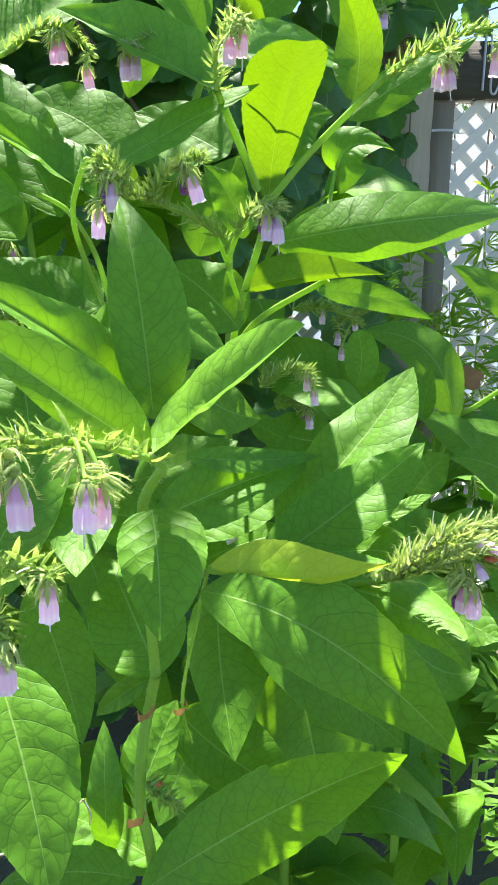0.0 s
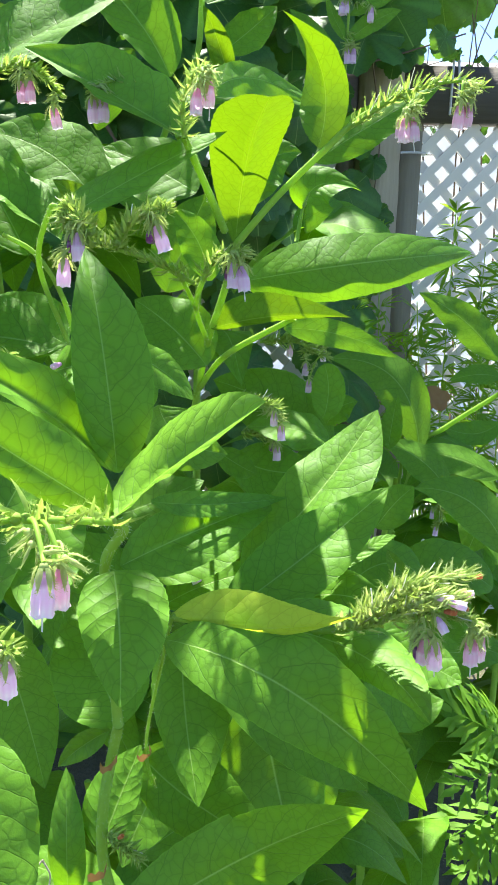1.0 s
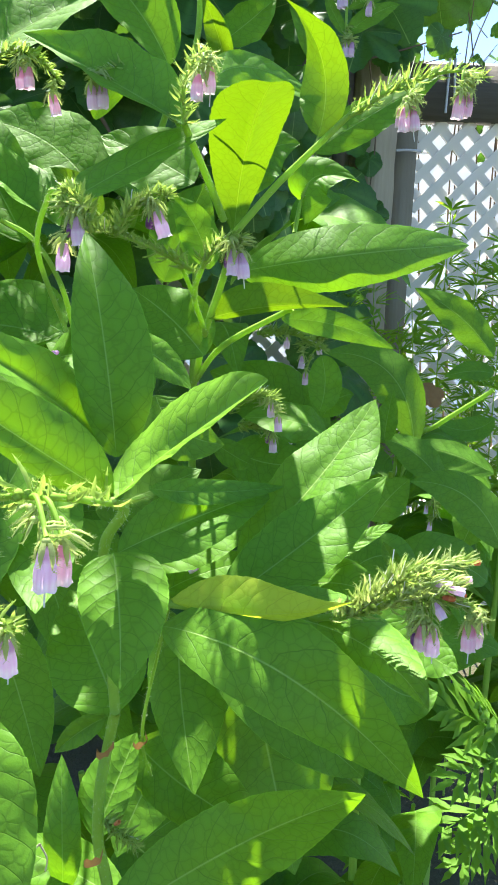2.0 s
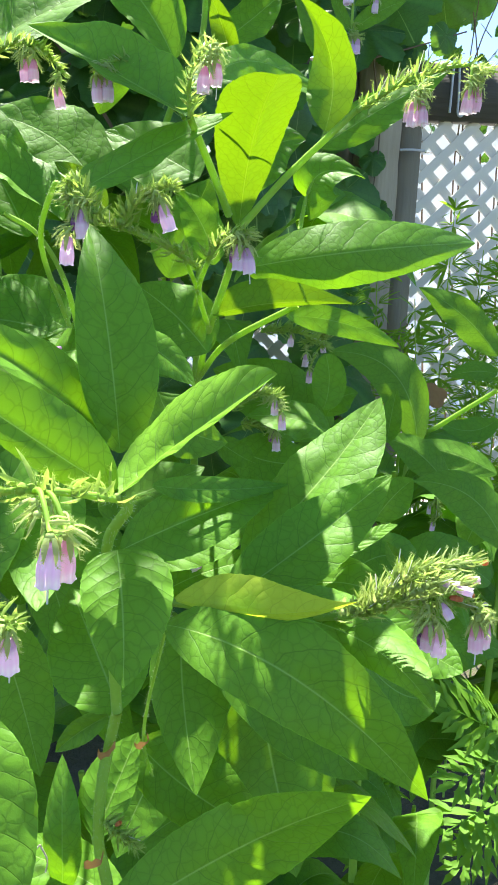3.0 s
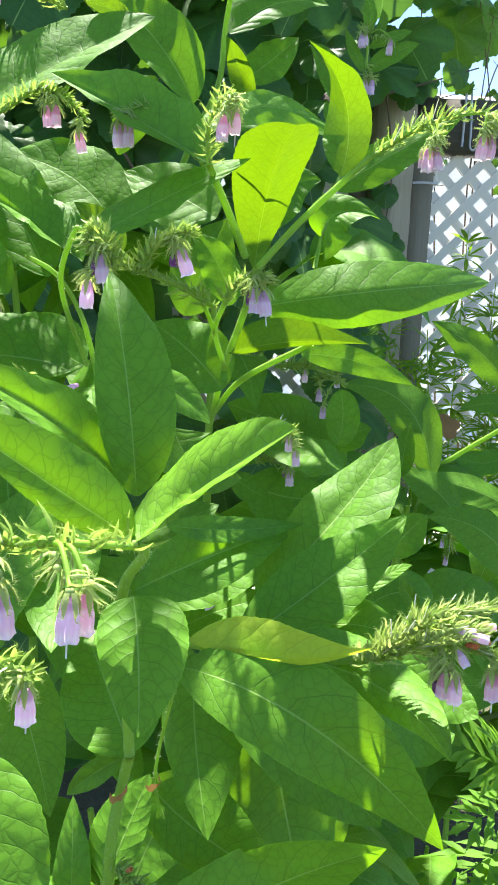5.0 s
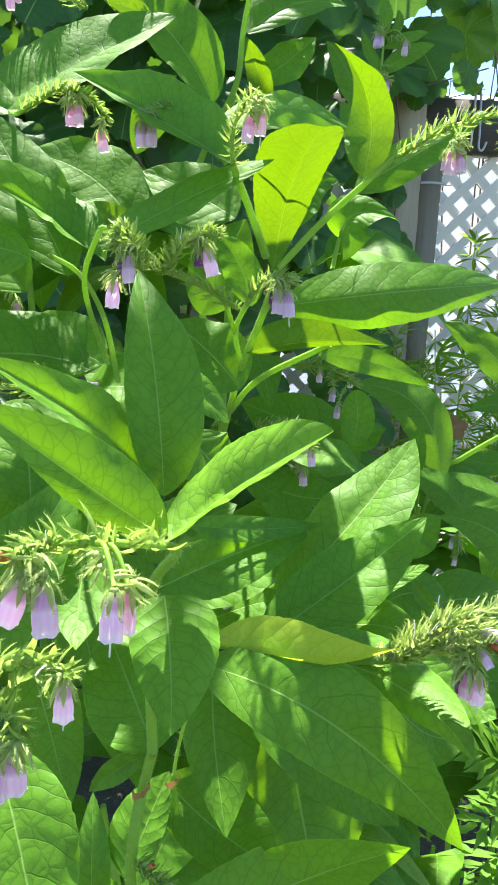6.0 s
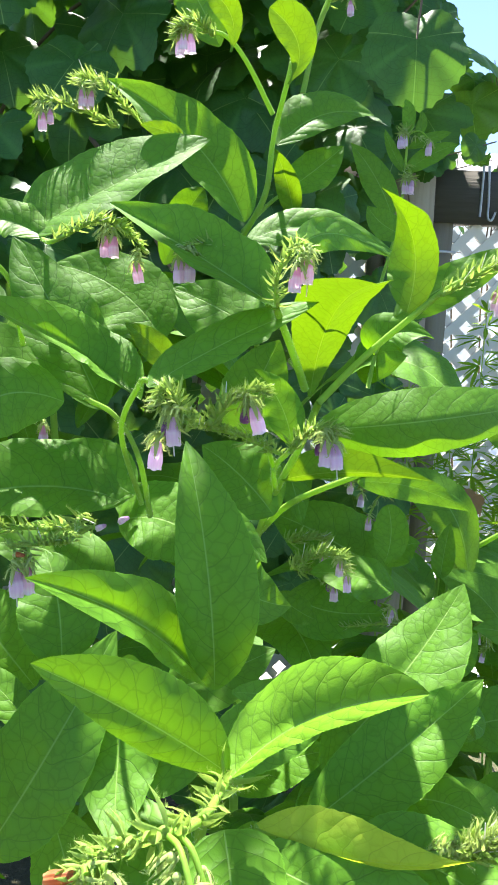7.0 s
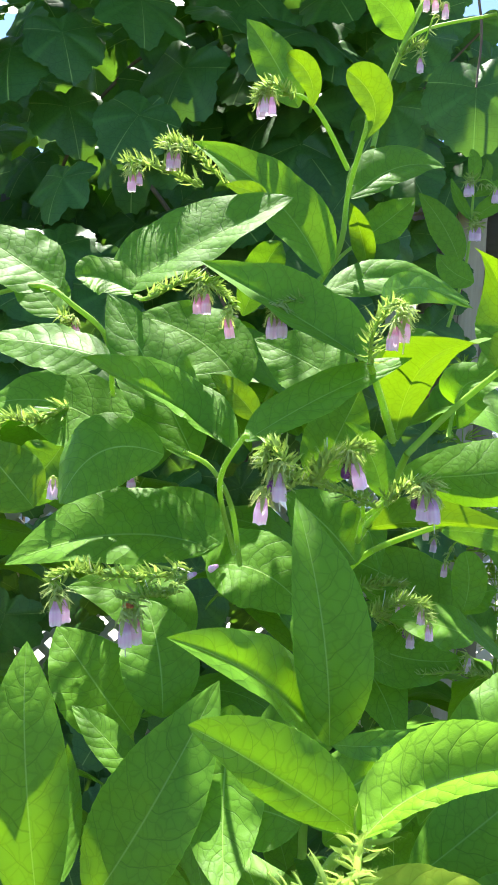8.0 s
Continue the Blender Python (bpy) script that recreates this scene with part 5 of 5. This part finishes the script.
# ---- filler foliage of the clump ----
def rosette(name, label, centre, count, reach, lo, hi, seed, mat=None):
    """A dense shaded comfrey crown: leaves rising from one root and arching outwards."""
    rng = random.Random(seed)
    pl = thing(name, label, "plant", "comfrey plants")
    cx, cy = centre
    for k in range(count):
        a = rng.uniform(0, 2 * math.pi)
        z = rng.uniform(lo, hi)
        out = Vector((math.cos(a), math.sin(a), 0))
        root = Vector((cx, cy, z)) + out * rng.uniform(0.0, 0.05) + Vector((0, 0, rng.uniform(-0.05, 0.02)))
        length = rng.uniform(0.6, 1.0) * reach
        rise = rng.uniform(-0.15, 0.55)
        mid = root + out * length * 0.5 + Vector((0, 0, length * (0.18 + rise * 0.4)))
        tip = root + out * length * 0.95 + Vector((0, 0, length * (rise * 0.35 - 0.12)))
        side = out.cross(Vector((0, 0, 1))) + Vector((0, 0, rng.uniform(-0.5, 0.5)))
        wide, bent = length * rng.uniform(0.17, 0.23), rng.uniform(-18, 14)
        if max(mid.x, tip.x) > 0.27 and 0.66 < mid.y < 1.10 and mid.z > 0.50:
            continue                       # the open gap where the cut-leaved weed stands in the sun
        leaf(pl, root, mid, tip, wide, side, bent, mat=mat, fringe=0)
    stem(pl, (cx, cy, 0.0), (cx + rng.uniform(-.02, .02), cy, (lo + hi) / 2), (cx, cy, hi), r=0.007, r1=0.003, hairy=False)
    return pl


rosette("comfrey_plant", "dense shaded comfrey crown behind the flowering shoots", (-0.24, 0.82), 26, 0.26, 0.72, 1.48, 5)
rosette("comfrey_plant", "dense shaded comfrey crown in the middle of the clump", (-0.02, 0.84), 24, 0.24, 0.70, 1.45, 6)
rosette("comfrey_plant", "shaded comfrey crown low beside the fence plants", (0.22, 0.86), 20, 0.22, 0.65, 1.14, 7)
rosette("comfrey_plant", "low comfrey crown in deep shade at the clump's foot", (0.05, 0.66), 15, 0.20, 0.62, 0.98, 8)
rosette("comfrey_plant", "broad-leaved comfrey crown at the clump's shaded side", (-0.45, 0.72), 24, 0.26, 0.75, 1.40, 9)
rosette("comfrey_plant", "comfrey crown with arching leaves near the fence foot", (0.50, 1.15), 34, 0.26, 0.60, 1.12, 10)
rosette("comfrey_plant", "low shaded comfrey leaves under the flowering shoots", (0.18, 0.62), 15, 0.17, 0.42, 0.70, 11)
rosette("comfrey_plant", "low shaded comfrey leaves near the soil", (-0.12, 0.60), 15, 0.20, 0.50, 0.92, 12)
rosette("comfrey_plant", "dark comfrey leaves close to the soil by the fence plants", (0.30, 0.90), 34, 0.22, 0.36, 0.62, 14)
rosette("comfrey_plant", "dim comfrey leaves between the clump and the fence", (0.34, 1.30), 36, 0.26, 0.45, 1.05, 13)

rosette("comfrey_plant", "shaded comfrey crown behind the cut-leaved weed", (0.50, 1.36), 40, 0.24, 0.35, 0.90, 15)


# ---- vine over the fence ----
def vine_leaf_bm(size, seed, deep):
    """A broad lobed leaf with a toothed rim, cupped along its five main veins. The stalk is at the origin, the tip at +y."""
    rng = random.Random(seed)
    bm = bmesh.new()
    uvl = bm.loops.layers.uv.new("UVMap")
    rel = bm.loops.layers.uv.new("metres")
    n, rings = 66, 5
    centre = bm.verts.new((0, 0, 0))
    info = {centre: (0.0, 0.0)}
    prev = None
    rows = []
    ph = rng.uniform(0, 6)
    for k in range(1, rings + 1):
        row = []
        for j in range(n):
            a = math.pi * (2 * j / n - 1)
            g = abs(a)
            lobe = 0.0
            for at, hgt, wid in ((0.0, 1.0, 0.60), (0.98, 0.90, 0.58), (1.95, 0.74, 0.62), (2.6, 0.5, 0.5)):
                lobe = max(lobe, hgt * math.exp(-((g - at) / wid) ** 2 * (0.42 + deep)))
            lobe = max(lobe, 0.10 if g > 2.9 else 0.45)
            tooth = 1 + 0.02 * (abs((j * 0.5) % 1.0 - 0.5) * 4 - 1) * (k == rings)
            r = size * lobe * tooth * (1 + 0.05 * math.sin(3 * a + ph)) * k / rings
            f = k / rings
            x, y = r * math.sin(a), r * math.cos(a)
            z = -0.22 * size * (r / size) ** 2 + 0.035 * size * f * math.sin(5 * a + ph) + 0.02 * size * math.sin(9 * a) * f * f
            v = bm.verts.new((x, y, z))
            info[v] = (x / size, y / size)
            row.append(v)
        rows.append(row)
    faces = []
    for j in range(n):
        faces.append(bm.faces.new((centre, rows[0][j], rows[0][(j + 1) % n])))
        for a, b in zip(rows, rows[1:]):
            faces.append(bm.faces.new((a[j], b[j], b[(j + 1) % n], a[(j + 1) % n])))
    for f in faces:
        for lp in f.loops:
            x, y = info[lp.vert]
            ang = abs(math.atan2(x, y))
            lp[uvl].uv = (math.hypot(x, y), 0.5 + 0.5 * abs(math.sin(ang * 1.65)))
            lp[rel].uv = (x * size * 0.5 + seed, y * size * 0.5)
    bmesh.ops.recalc_face_normals(bm, faces=bm.faces[:])
    return bm


VINE_LEAVES = [mesh_of("vine_leaf", vine_leaf_bm(0.115, 60 + k, d), VINE) for k, d in enumerate((-0.27, -0.12, 0.05, -0.2, -0.05))]


def vine(name, label, boxes, seed, face=(-0.1, -1.0, 0.55), branches=(), spread=0.55, sizes=(0.75, 1.25)):
    rng = random.Random(seed)
    v = thing(name, label, "vine")
    for x0, x1, y0, y1, z0, z1, count in boxes:
        for k in range(count):
            p = Vector((rng.uniform(x0, x1), rng.uniform(y0, y1), rng.uniform(z0, z1)))
            if 0.16 < p.x < 0.41 and 1.52 < p.z < 1.94 and p.y > 1.6 and k % 5 < 3:
                continue                   # thin growth beside the post lets the light through
            n = (Vector(face).normalized() + Vector((rng.uniform(-1, 1), rng.uniform(-1, 1), rng.uniform(-1, 1))) * spread).normalized()
            down = Vector((rng.uniform(-0.8, 0.8), rng.uniform(-0.4, 0.2), -1))
            y = (down - n * down.dot(n)).normalized()
            x = y.cross(n)
            m = Matrix((x, y, n)).transposed().to_4x4()
            shared("leaf", VINE_LEAVES[rng.randrange(5)], v, Matrix.Translation(p) @ m @ Matrix.Scale(rng.uniform(*sizes), 4))
    for pts in branches:
        stem(v, *pts, r=0.007, r1=0.003, name="branch", material=TWIG, hairy=False)
    return v


vine("grape_vine", "dark-leaved vine climbing thickly over the fence", ((-1.5, -0.35, 1.45, 1.75, 1.30, 2.75, 150), (-0.4, 0.27, 1.65, 1.95, 1.50, 2.75, 110), (0.24, 0.47, 2.05, 2.16, 1.96, 2.4, 18), (0.60, 0.80, 2.3, 2.5, 2.08, 2.5, 5)), 21,
     branches=(((-0.9, 2.1, 0.2), (-0.8, 2.0, 1.3), (-0.55, 1.95, 2.1), (0.1, 2.0, 2.5)), ((-0.1, 2.15, 0.1), (-0.15, 2.1, 1.2), (0.05, 2.05, 1.9), (0.4, 2.0, 2.3)), ((-0.5, 1.95, 2.0), (-0.3, 1.8, 1.75), (-0.15, 1.75, 1.5))))
vine("grape_vine", "older growth of the vine hanging on the fence itself", ((-1.7, -0.3, 1.85, 2.15, 1.2, 2.95, 140), (-1.3, -0.3, 1.95, 2.12, 1.72, 2.0, 34), (-0.4, 0.36, 1.98, 2.18, 1.45, 2.9, 110)), 22,
     branches=(((-1.3, 2.1, 0.1), (-1.2, 2.05, 1.4), (-1.0, 2.0, 2.3)),))
vine("grape_vine", "low leafy growth of the vine down the fence", ((-1.4, 0.33, 1.7, 2.15, 0.2, 1.45, 230),), 25, face=(0, -1, 0.4))
vine("grape_vine", "growth of the vine on the far side of the fence", ((-2.2, 0.30, 2.4, 2.9, 1.2, 3.4, 300),), 23, branches=(((-1.0, 2.6, 0.1), (-0.9, 2.6, 1.6), (-0.6, 2.6, 2.6)),), sizes=(1.1, 1.7))
# unseen overhead leaves, added with gaps between them for dappled shade on the clump
vine("grape_vine", "unseen vine spray added overhead to shade the clump", ((-0.75, 0.10, 1.26, 1.9, 2.55, 2.75, 230), (0.10, 0.40, 1.24, 1.48, 2.55, 2.75, 34), (-0.42, -0.02, 1.265, 1.31, 2.58, 2.70, 20), (-0.135, -0.125, 0.97, 0.98, 2.56, 2.64, 1), (-0.27, -0.25, 0.92, 0.95, 2.56, 2.64, 2)), 24, face=(0, 0, 1), spread=0.3, sizes=(0.40, 0.75),
     branches=(((-0.6, 2.0, 2.5), (-0.4, 1.5, 2.68), (-0.26, 0.92, 2.66)), ((-0.2, 1.8, 2.6), (-0.16, 1.3, 2.67), (-0.14, 0.88, 2.66)), ((0.1, 2.0, 2.5), (0.05, 1.5, 2.7), (0.04, 1.2, 2.66))))
# added out of view so the plants by the lattice stand in shade
vine("grape_vine", "unseen vine growth added above the fence to shade the weeds", ((0.28, 1.15, 2.05, 2.75, 2.85, 3.10, 150),), 26, face=(0, 0, 1), spread=0.35, sizes=(0.6, 1.0),
     branches=(((-0.2, 2.3, 2.6), (0.2, 2.35, 2.95), (0.7, 2.4, 3.0), (1.1, 2.45, 2.95)),))
# high sprig, never in view, put there to shade parts of the front leaves
twig = thing("shading_sprig", "small unseen vine sprig added overhead to shade the front leaves", "vine")
for k, (x, y, s) in enumerate(((-0.134, 0.834, 0.12), (-0.158, 0.862, 0.22), (-0.132, 0.874, 0.27), (-0.108, 0.862, 0.22), (-0.140, 0.905, 0.26))):
    shared("leaf", VINE_LEAVES[k % 5], twig, Matrix.Translation((x, y + 0.02, 2.6 + 0.02 * (k % 3))) @ Matrix.Rotation(math.pi, 4, "X") @ Matrix.Scale(s, 4))
stem(twig, (-0.134, 0.856, 2.61), (-0.144, 1.0, 2.68), (-0.15, 1.3, 2.67), r=0.0012, r1=0.002, name="stalk", material=TWIG, hairy=False)
near = thing("vine_shoot", "hanging vine shoot with one large translucent leaf", "vine")
ob = shared("leaf", VINE_LEAVES[0], near, Matrix.Translation((0.215, 1.235, 1.900)) @ look((0, 0, 0), (0.12, 1, -0.35)) @ Matrix.Rotation(math.pi, 4, "Z") @ Matrix.Scale(0.88, 4))
stem(near, (0.215, 1.235, 1.900), (0.22, 1.26, 2.02), (0.2, 1.4, 2.25), (0.15, 1.7, 2.5), r=0.0016, r1=0.003, name="stalk", material=TWIG, hairy=False)


# ---- cut-leaved plants by the fence ----
def finger_bm(size, lobes, seed, narrow):
    """A leaf cut into long narrow fingers."""
    rng = random.Random(seed)
    bm = bmesh.new()
    for k in range(lobes):
        a = (k - (lobes - 1) / 2) * (2.3 / lobes) + rng.uniform(-0.08, 0.08)
        d = Vector((math.sin(a), math.cos(a), 0))
        s = Vector((d.y, -d.x, 0))
        ln = size * (1 - 0.35 * abs(a)) * rng.uniform(0.85, 1.1)
        rows = []
        for f, w in ((0.0, 0.35), (0.3, 0.8), (0.55, 1.0), (0.8, 0.65), (1.0, 0.04)):
            c = d * ln * f + Vector((0, 0, ln * (0.12 * f - 0.3 * f * f)))
            ww = ln * narrow * w
            rows.append([bm.verts.new(c - s * ww), bm.verts.new(c + Vector((0, 0, -ww * 0.35))), bm.verts.new(c + s * ww)])
        for p, q in zip(rows, rows[1:]):
            for j in range(2):
                bm.faces.new((p[j], p[j + 1], q[j + 1], q[j]))
    return bm


FINGERS = [mesh_of("cut_leaf", finger_bm(0.055, n, 80 + n, w), FINGER) for n, w in ((3, 0.07), (5, 0.055), (4, 0.08))]


def cut_leaf_plant(label, foot, top, count, size, seed, bare=0.3, bias=(0, 0, 0.25)):
    rng = random.Random(seed)
    pl = thing("mugwort_plant", label, "plant", "cut-leaved plants")
    a, b = Vector(foot), Vector(top)
    mid = a.lerp(b, 0.55) + Vector((rng.uniform(-0.04, 0.04), rng.uniform(-0.04, 0.04), 0))
    stem(pl, a, mid, b, r=0.0032, r1=0.0012, hairy=False)
    line = spline((a, mid, b), 40)
    for k in range(count):
        f = bare + (1 - bare) * (k + rng.random()) / count
        p = line[min(40, int(f * 40))]
        an = k * 2.4 + rng.uniform(-0.3, 0.3)
        out = (Vector((math.cos(an), math.sin(an), rng.uniform(-0.75, 0.75))) + Vector(bias)).normalized()
        x = out.cross(Vector((0, 0, 1))).normalized()
        n = x.cross(out)
        m = Matrix((x, out, n)).transposed().to_4x4() @ Matrix.Rotation(rng.uniform(-1.1, 1.1), 4, "Y")
        shared("leaf", FINGERS[rng.randrange(3)], pl, Matrix.Translation(p + out * 0.008) @ m @ Matrix.Scale(size * rng.uniform(0.5, 1.2), 4))
    return pl


def frond_bm(seed):
    """A feather-shaped leaf, one unit long: a thin rib with toothed lobes in pairs along it."""
    rng = random.Random(seed)
    bm = bmesh.new()
    tube_into(bm, [Vector((0, 0.1 * k, -0.02 * (0.1 * k) * k * 0.3)) for k in range(10)], lambda f: 0.012 * (1 - 0.7 * f), 5)

    def lobe(at, d, ln, w):
        s = Vector((d.y, -d.x, 0))
        rows = []
        for f, g in ((0.0, 0.45), (0.3, 0.9), (0.45, 0.75), (0.62, 1.0), (0.74, 0.6), (1.0, 0.04)):
            c = at + d * ln * f + Vector((0, 0, 0.10 * ln * f - 0.30 * ln * f * f))
            rows.append([bm.verts.new(c - s * w * g), bm.verts.new(c + Vector((0, 0, -0.3 * w * g))), bm.verts.new(c + s * w * g)])
        for p, q in zip(rows, rows[1:]):
            for j in range(2):
                bm.faces.new((p[j], p[j + 1], q[j + 1], q[j]))

    for k in range(4):
        f = 0.18 + 0.19 * k
        for sd in (-1, 1):
            a = sd * (0.72 - 0.07 * k + rng.uniform(-0.1, 0.1))
            d = Vector((math.sin(a), math.cos(a), 0))
            ln = (0.50 - 0.06 * abs(k - 1)) * rng.uniform(0.85, 1.15)
            at = Vector((0, f + 0.03 * sd, -0.02 * f * f * 3))
            lobe(at, d, ln, 0.052)
            e = Vector((math.sin(a + 0.6 * sd), math.cos(a + 0.6 * sd), 0))
            lobe(at + d * ln * 0.42 + Vector((0, 0, -0.01 * ln)), e, ln * 0.42, 0.038)
    lobe(Vector((0, 0.9, -0.05)), Vector((0, 1, 0)), 0.32, 0.045)
    return bm


FRONDS = [mesh_of("frond", frond_bm(90 + k), FINGER) for k in range(3)]
weed = thing("mugwort_plant", "bright sunlit cut-leaved weed beside the comfrey", "plant", "cut-leaved plants")
stem(weed, (0.44, 0.86, 0.0), (0.43, 0.84, 0.40), (0.405, 0.83, 0.66), (0.398, 0.85, 0.80), r=0.0032, r1=0.0014, hairy=False)
for k, (a, b) in enumerate((((0.402, 0.83, 0.694), (0.288, 0.773, 0.687)), ((0.400, 0.84, 0.749), (0.312, 0.786, 0.757)), ((0.398, 0.845, 0.775), (0.305, 0.813, 0.846)),
                            ((0.398, 0.845, 0.785), (0.342, 0.814, 0.857)), ((0.404, 0.83, 0.672), (0.336, 0.768, 0.669)),
                            ((0.404, 0.83, 0.65), (0.33, 0.79, 0.62)), ((0.402, 0.84, 0.73), (0.45, 0.77, 0.76)))):
    a, b = Vector(a), Vector(b)
    y = (b - a).normalized()
    up = Vector((-0.1, -0.45, 0.9)) + Vector((math.sin(k * 2.1), math.cos(k * 1.7), 0)) * 0.25
    z = (up - y * up.dot(y)).normalized()
    m = Matrix((y.cross(z), y, z)).transposed().to_4x4()
    shared("leaf", FRONDS[k % 3], weed, Matrix.Translation(a) @ m @ Matrix.Scale((b - a).length * 1.1, 4))
cut_leaf_plant("shaded cut-leaved weed under the comfrey leaves", (0.30, 1.05, 0.0), (0.285, 0.98, 0.80), 44, 1.2, 32, 0.5)
for k, (x, y, z) in enumerate(((0.62, 2.0, 1.55), (0.74, 1.9, 1.50), (0.86, 2.05, 1.75), (0.64, 1.7, 1.30), (0.80, 1.7, 1.32), (0.95, 1.9, 1.45), (0.48, 1.8, 1.30), (0.58, 1.6, 1.20), (0.42, 2.0, 1.50), (0.72, 1.5, 1.15), (0.34, 1.9, 1.35), (0.69, 1.95, 1.42), (0.52, 2.08, 1.22), (0.66, 1.45, 1.06), (0.56, 1.35, 1.0), (0.90, 1.65, 1.25))):
    cut_leaf_plant("slender cut-leaved plant against the lattice", (x + 0.05, y + 0.05, 0.0), (x, y, z), 50, 1.6, 40 + k, 0.45)
# bits on the fence: tie wire, a thin runner and a few small vine leaves on the post, one yellowed leaf lower down
tie = thing("tie_wire", "bent pale tie wires hanging from the fence rail", "wire")
stem(tie, (0.640, 2.193, 1.930), (0.639, 2.190, 1.860), (0.638, 2.188, 1.790), r=0.0035, r1=0.0035, name="wire", material=WIRE, hairy=False)
stem(tie, (0.655, 2.193, 1.930), (0.660, 2.190, 1.836), (0.661, 2.188, 1.790), (0.672, 2.186, 1.782), (0.682, 2.188, 1.805), r=0.0035, r1=0.0030, name="hook", material=WIRE, hairy=False)
stem(tie, (0.506, 2.183, 1.688), (0.540, 2.186, 1.690), (0.580, 2.200, 1.690), r=0.0035, r1=0.0035, name="wire", material=WIRE, hairy=False)
runner = thing("vine_runner", "thin vine runner with small leaves crossing the fence post", "vine")
stem(runner, (0.26, 2.05, 1.86), (0.379, 2.10, 1.895), (0.493, 2.15, 1.935), (0.66, 2.17, 1.99), r=0.0035, r1=0.0020, name="branch", material=TWIG, hairy=False)
stem(runner, (0.40, 2.11, 1.90), (0.44, 2.16, 1.72), (0.43, 2.165, 1.50), (0.46, 2.16, 1.36), r=0.0022, r1=0.0014, name="branch", material=TWIG, hairy=False)
for k, (x, z, s) in enumerate(((0.425, 1.660, 0.42), (0.440, 1.520, 0.50), (0.420, 1.440, 0.36), (0.475, 1.400, 0.30), (0.52, 1.945, 0.40), (0.60, 1.975, 0.45), (0.47, 1.93, 0.55))):
    shared("leaf", VINE_LEAVES[k % 5], runner, Matrix.Translation((x, 2.155, z)) @ look((0, 0, 0), (0.3 * math.sin(k * 2.3), 1, -0.5 + 0.2 * (k % 3))) @ Matrix.Rotation(math.pi + 0.5 * math.sin(k), 4, "Z") @ Matrix.Scale(s, 4))
dead = tagged(new("fallen_leaf", mesh_of("fallen_leaf", vine_leaf_bm(0.045, 77, -0.1), LITTER)), "curled orange-brown dead leaf caught in the weeds", "leaf")
dead.matrix_world = Matrix.Translation((0.469, 1.566, 1.099)) @ look((0, 0, 0), (0.2, 1, -0.7))
# a thin bush of bare twigs above the rail
bush = thing("twig_bush", "thin twiggy shrub rising above the fence rail", "shrub")
for k in range(9):
    rng = random.Random(200 + k)
    x = 0.62 + 0.05 * k
    p0 = Vector((x + 0.1, 2.45, 0.3))
    p1 = Vector((x + rng.uniform(-0.05, 0.05), 2.4, 1.7))
    p2 = Vector((x + rng.uniform(-0.15, 0.12), 2.35, 2.1 + rng.uniform(-0.1, 0.35)))
    stem(bush, p0, p1, p2, r=0.004, r1=0.0012, name="twig", material=TWIG, hairy=False)
    for j in range(5):
        q = p1.lerp(p2, rng.random())
        stem(bush, q, q + Vector((rng.uniform(-0.12, 0.12), rng.uniform(-0.05, 0.05), rng.uniform(0.0, 0.12))), r=0.0015, r1=0.0008, name="twig", material=TWIG, hairy=False)
        for i in range(2):
            at = p1.lerp(p2, rng.random()) + Vector((rng.uniform(-0.06, 0.06), rng.uniform(-0.05, 0.05), rng.uniform(-0.02, 0.06)))
            shared("leaf", VINE_LEAVES[rng.randrange(5)], bush, Matrix.Translation(at) @ look((0, 0, 0), (rng.uniform(-1, 1), rng.uniform(-1, 0), rng.uniform(-0.5, 1))) @ Matrix.Scale(rng.uniform(0.14, 0.3), 4))
